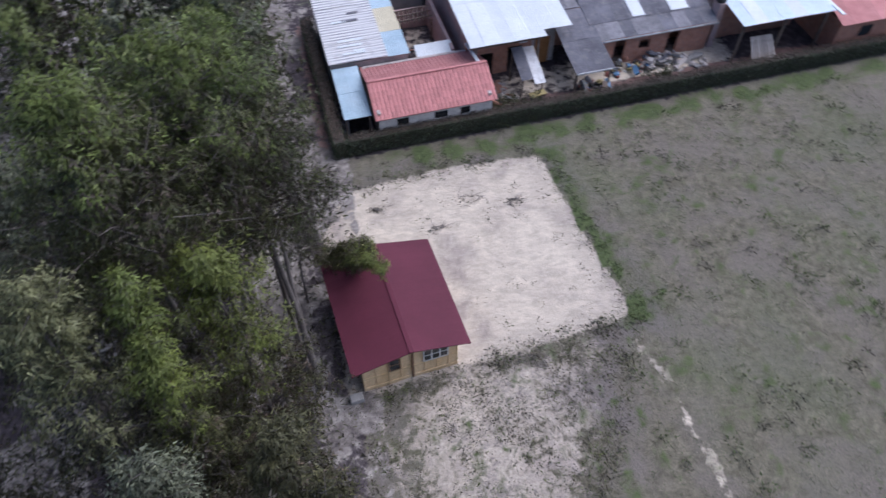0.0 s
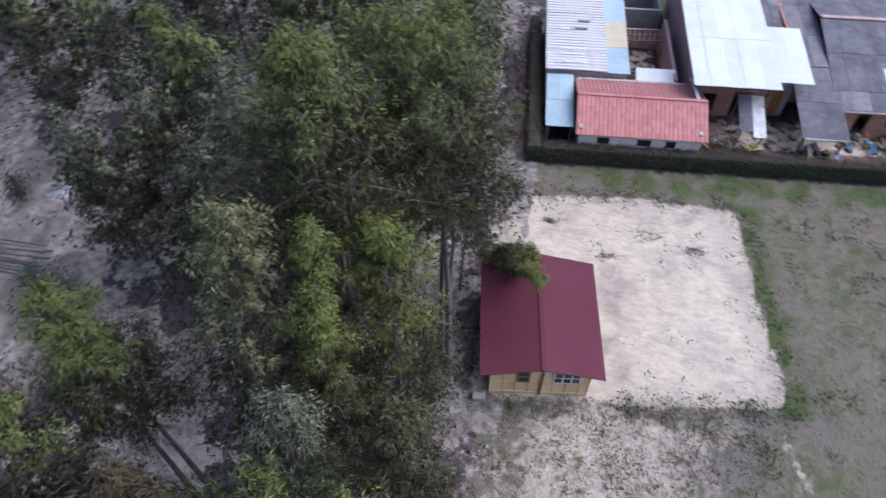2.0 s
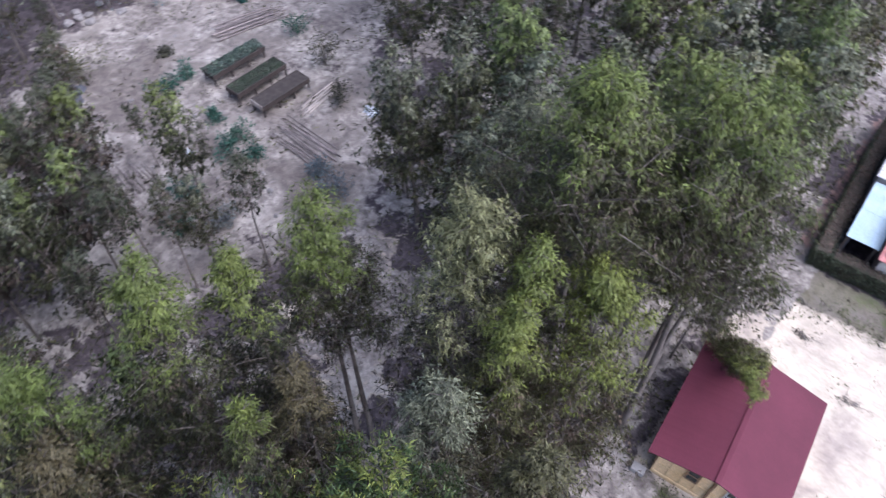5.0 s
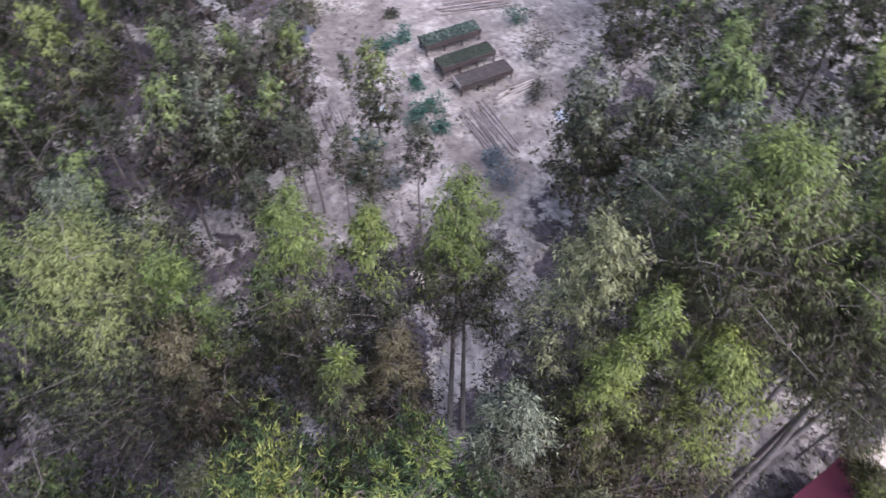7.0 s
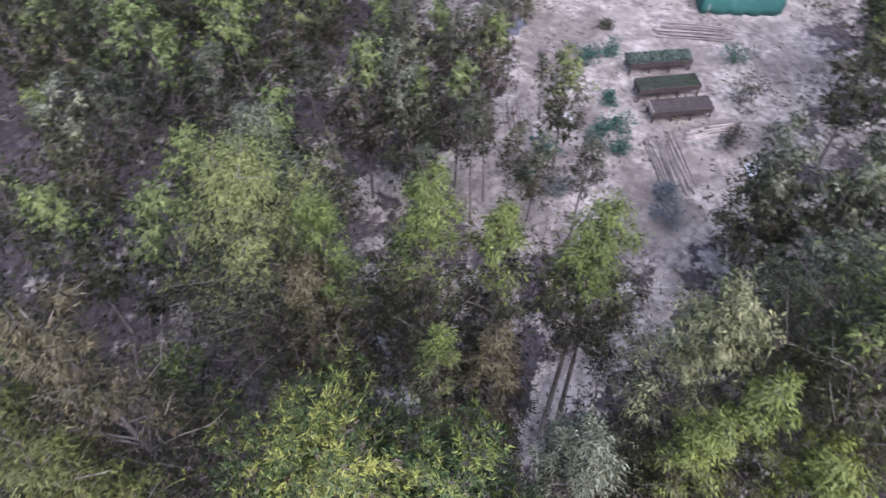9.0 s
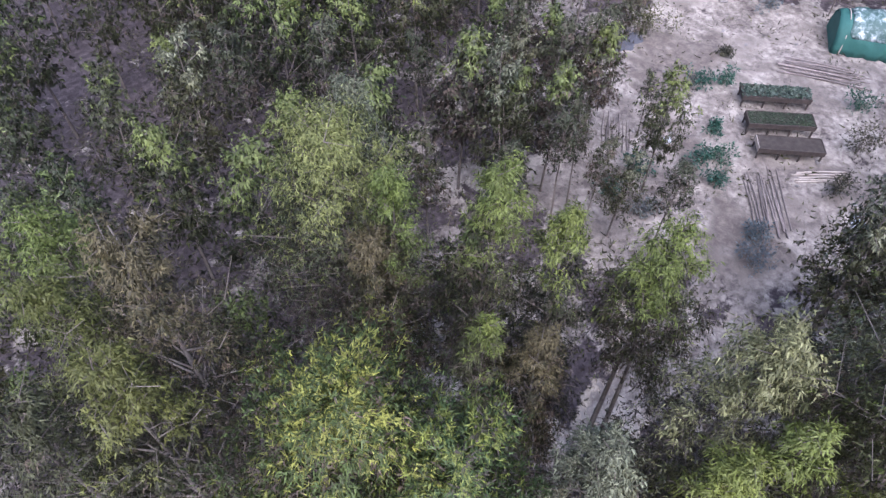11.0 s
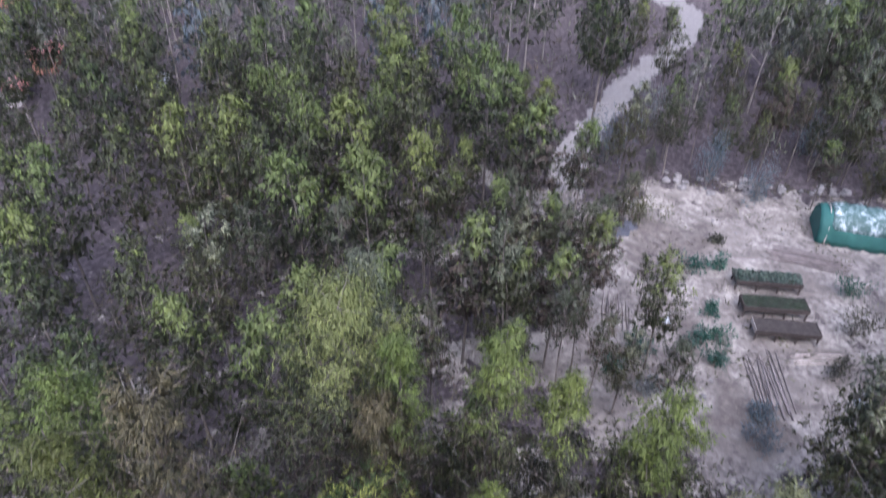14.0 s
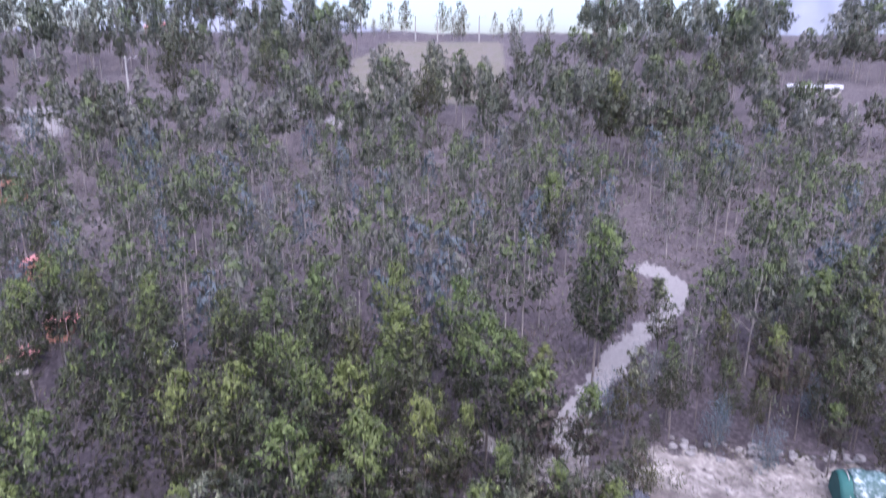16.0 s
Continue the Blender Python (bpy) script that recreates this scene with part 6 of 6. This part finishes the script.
rs = random.Random(40)
stone_me = []
for s in range(5):
    bm = bmesh.new()
    bmesh.ops.create_icosphere(bm, subdivisions=2, radius=0.5)
    for w in bm.verts:
        w.co *= 0.8 + 0.4 * noise.noise(w.co * 2.2 + Vector((s * 7, 0, 0)))
        w.co.z *= 0.65
    me = bpy.data.meshes.new("stone")
    bm.to_mesh(me)
    bm.free()
    me.materials.append(STONE)
    stone_me.append(me)
for k in range(60):
    x, y = -49.2 + rs.gauss(0, 0.6), rs.uniform(14, 29)
    if k > 36:
        x, y = rs.uniform(-48, -24), rs.uniform(10, 28)
    sz = rs.uniform(0.35, 1.0) if k <= 36 else rs.uniform(0.2, 0.45)
    ob = new("stone", rs.choice(stone_me))
    ob.matrix_world = pose(x, y, height(x, y) + 0.12 * sz, rs.uniform(-15, 15), rs.uniform(-15, 15), rs.uniform(0, 360)) @ Matrix.Scale(sz, 4)
    tagged(ob, "grey field stone at the edge of the clearing", "stone", "stones")


def brush_pile(x, y, r, seed):
    """Dry twigs and leaves left on the sand."""
    rg = np.random.default_rng(seed)
    t = thing("brush_pile", Matrix.Translation((x, y, 0.02)), "small pile of dry twigs on pale sand", "twigs", "piles on the sand")
    tw = []
    for k in range(16):
        a, c = rg.uniform(-r, r, 2), rg.normal(0, 0.3, 2) + [0.35, 0.1]
        tw.append(tube([(a[0], a[1] * 0.5, 0.03), (a[0] + c[0] * 0.5, a[1] * 0.5 + c[1] * 0.5, 0.1), (a[0] + c[0], a[1] * 0.5 + c[1], 0.04)], [0.018, 0.014, 0.006], 4))
    mesh_object("twigs", *gather(tw), [TWIG], t)
    n = 70
    at = rg.normal(size=(n, 3)) * [r * 0.7, r * 0.35, 0.0] + [0.1, 0, 0.03]
    v, f = blades(rg, at, rg.normal(size=(n, 3)) * [1, 1, 0.2] + [0, 0, 0.2], rg.uniform(0.1, 0.24, n), rg.uniform(0.03, 0.07, n))
    mesh_object("dry_leaves", v, f, [LEAF_WEED], t)


brush_pile(6.2, 25.7, 0.75, 1)
brush_pile(8.7, 25.2, 0.5, 2)
brush_pile(4.0, 23.9, 0.35, 4)
brush_pile(0.9, 25.9, 0.3, 5)

# ---------------------------------------------------------------- small growth on the ground
def scatter(name, label, cat, seed, count, where, mats, size, per, up=0.7, wide=0.3, ring=0.25):
    """Tufts too many to count, as one object."""
    rg = np.random.default_rng(seed)
    pts = []
    while len(pts) < count:
        x, y = where(rg)
        if x is not None:
            pts.append((x, y, height(x, y), rg.uniform(0.5, 1.5)))
    pts = np.array(pts)
    own = np.repeat(np.arange(count), per)
    n = len(own)
    s = pts[own, 3]
    off = rg.normal(size=(n, 3)) * [ring, ring, 0.0]
    at = pts[own, :3] + off * s[:, None]
    way = np.stack([off[:, 0] * 2, off[:, 1] * 2, np.full(n, up)], 1) + rg.normal(0, 0.35, (n, 3))
    way[:, 2] = np.abs(way[:, 2])
    v, f = blades(rg, at, way, size * s * rg.uniform(0.6, 1.4, n), size * wide * s * rg.uniform(0.7, 1.3, n))
    slots = rg.integers(0, len(mats), count)[own]
    ob = mesh_object(name, v, f, mats, None, slots)
    tagged(ob, label, cat, kind="stuff")


def near_field(rg):
    x, y = rg.uniform(-1, 34), rg.uniform(5, 32)
    p = np.array([x]), np.array([y])
    if distance_in(*p, FIELD)[0] < 0.3 or distance_in(*p, PAD)[0] > -0.1 or distance_in(*p, SOUTH)[0] > 0.3 or y > 29.6 + 0.093 * x:
        return None, None
    return x, y


def mottled(rg):
    x, y = rg.uniform(-2, 13), rg.uniform(4, 17.5)
    p = np.array([x]), np.array([y])
    lump = math.sin(1.3 * x + 2 * math.sin(0.7 * y)) * math.sin(1.2 * y + 1.5 * math.sin(0.9 * x)) + 0.25 * math.sin(4.1 * x) * math.sin(3.7 * y)
    if lump < rg.uniform(-0.75, 0.5) - 0.05 * x:
        return None, None
    return (x, y) if distance_in(*p, SOUTH)[0] > -0.6 and distance_in(*p, PAD)[0] < 0.15 else (None, None)


def pad_rim(rg):
    x, y = rg.uniform(-2, 13.5), rg.uniform(15, 29)
    d = distance_in(np.array([x]), np.array([y]), PAD)[0]
    keep = rg.random() < (0.9 if -0.8 < d < 0.4 else 0.035 if d > 0 else 0)
    return (x, y) if keep and not (-2.6 < x < 4.4 and 14.6 < y < 21.8) else (None, None)


def forest_floor(rg):
    x, y = rg.uniform(-50, -1.5), rg.uniform(-25, 40)
    p = np.array([x]), np.array([y])
    d = max(distance_in(*p, g)[0] for g in (GARDEN, GAP_SAND, GAP_EAST, GAP_NEAR))
    return (x, y) if d < 0 or rg.random() < 0.12 else (None, None)


def slope_floor(rg):
    s, t = rg.uniform(50, 150), rg.uniform(-100, 100)
    x, y = -0.989 * s + 0.148 * t, -0.148 * s - 0.989 * t
    return (x, y) if distance_to(np.array([x]), np.array([y]), ROAD)[0] > 2.2 else (None, None)


LEAF_PALE = leaf("dry_grass_blade", (0.12, 0.105, 0.08), (0.2, 0.18, 0.14), (0.28, 0.26, 0.2), 0.2)
scatter("meadow_grass", "short dull green grass with dry tufts", "grass", 71, 5000, near_field, [LEAF_GRASS, LEAF_GRASS, LEAF_PALE], 0.1, 9, 0.7, 0.3, 0.14)
scatter("field_tufts", "dark tufts of weeds in the meadow", "weeds", 76, 260, near_field, [LEAF_GRASS, LEAF_GRASS, LEAF_WEED], 0.18, 30, 0.6, 0.3, 0.16)
scatter("weed_patches", "dark low weeds on sandy soil", "weeds", 72, 1500, mottled, [LEAF_WEED, LEAF_WEED, LEAF_GRASS], 0.13, 14, 0.4, 0.3, 0.14)
scatter("weed_tufts", "dark weeds along the rim of the sand", "weeds", 73, 420, pad_rim, [LEAF_WEED, LEAF_GRASS, LEAF_WEED], 0.15, 12, 0.5, 0.3, 0.14)
scatter("undergrowth", "brown and green undergrowth beneath the trees", "undergrowth", 74, 4300, forest_floor, [LEAF_WEED, LEAF_WEED, LEAF_OLD], 0.4, 12, 0.9, 0.22, 0.4)
scatter("slope_brush", "dry brown brush on the wooded slope", "brush", 75, 7000, slope_floor, [LEAF_DRY, LEAF_WEED, LEAF_GREY], 0.8, 10, 1.4, 0.14, 0.45)

# ---------------------------------------------------------------- on the hill
def hill_house(x, y, turn, long, deep, tall, wall, roof, label, windows=2):
    t = thing("house", pose(x, y, height(x, y) - 0.3, 0, 0, turn), label, "house", "hillside houses")
    part("wall", boxed(-long / 2, long / 2, -deep / 2, deep / 2, -1.5, tall), wall, t)
    rise = deep * 0.22
    for s in (-1, 1):
        part("roof", sheet(-long / 2 - 0.4, long / 2 + 0.4, s * (deep / 2 + 0.5), 0, tall - 0.05, tall + rise, 0.5, 0.06, 0.08), roof, t)
    for k in range(windows):
        u = long * ((k + 0.5) / windows - 0.5)
        part("window", boxed(u - 0.5, u + 0.5, -deep / 2 - 0.04, -deep / 2 - 0.002, tall * 0.35, tall * 0.75), GLASS, t)
        part("window", boxed(long / 2 + 0.002, long / 2 + 0.04, -0.5 + 0.2 * k, 0.5 + 0.2 * k, tall * 0.35, tall * 0.75) if k == 0 else boxed(u - 0.5, u + 0.5, deep / 2 + 0.002, deep / 2 + 0.04, tall * 0.35, tall * 0.75), GLASS, t)
    return t


hill_house(-189, 70, 73, 12, 3.2, 1.5, PLASTER, ZINC, "long low house with a pale sheet roof among trees", 2)
hill_house(-95, -83, 40, 9, 6, 3.2, BRICK, DARK_SHEET, "brown brick house with a dark roof on the slope")
hill_house(-69, -57.5, 30, 2.6, 2.2, 2.2, BRICK, TILE, "small brick house with a terracotta roof among trees")
hill_house(-57.4, -46.0, 20, 2.6, 2.2, 2.0, BRICK, TILE, "small hut with a terracotta roof among trees", 1)
hill_house(-51.5, -45.8, 20, 2.2, 1.8, 1.8, PLASTER, TILE, "small hut with a terracotta roof among trees", 1)
hill_house(-54.8, -33.5, 15, 2.6, 1.8, 1.5, PLASTER, ZINC, "small hut with a pale sheet roof among trees", 1)
hill_house(-262, -150, 60, 12, 7, 3.4, BRICK, TILE, "house with a red roof near the crest")


def power_pole(x, y, tall, turn):
    t = thing("power_pole", pose(x, y, height(x, y), 0, 0, turn), "pale concrete power pole with a lamp arm", "power pole", "power poles")
    mesh_object("pole", *tube([(0, 0, -0.5), (0, 0, tall / 2), (0, 0, tall)], [0.3, 0.25, 0.2], 8), [CEMENT], t, smooth=True)
    part("crossarm", boxed(-0.9, 0.9, -0.07, 0.07, tall - 0.7, tall - 0.55), WOOD, t)
    mesh_object("lamp_arm", *tube([(0, 0.1, tall - 1.2), (0, 1.2, tall - 0.4), (0, 2.0, tall - 0.3)], [0.05, 0.05, 0.04], 5), [ZINC], t)
    part("lamp", boxed(-0.16, 0.16, 1.9, 2.6, tall - 0.38, tall - 0.22, bevel=0.03), ZINC, t)
    for s in (-0.75, 0.75):
        part("insulator", boxed(s - 0.07, s + 0.07, -0.07, 0.07, tall - 0.549, tall - 0.3, bevel=0.02), WHITE_PAINT, t)


power_pole(-144.3, -91.1, 12.5, 20)
power_pole(-192.6, -151.6, 12.5, 20)
power_pole(-268, -48.5, 9, 10)
power_pole(-268, -40, 9, 10)
power_pole(-268, -24, 9, 10)
power_pole(-250, -8, 9, 10)
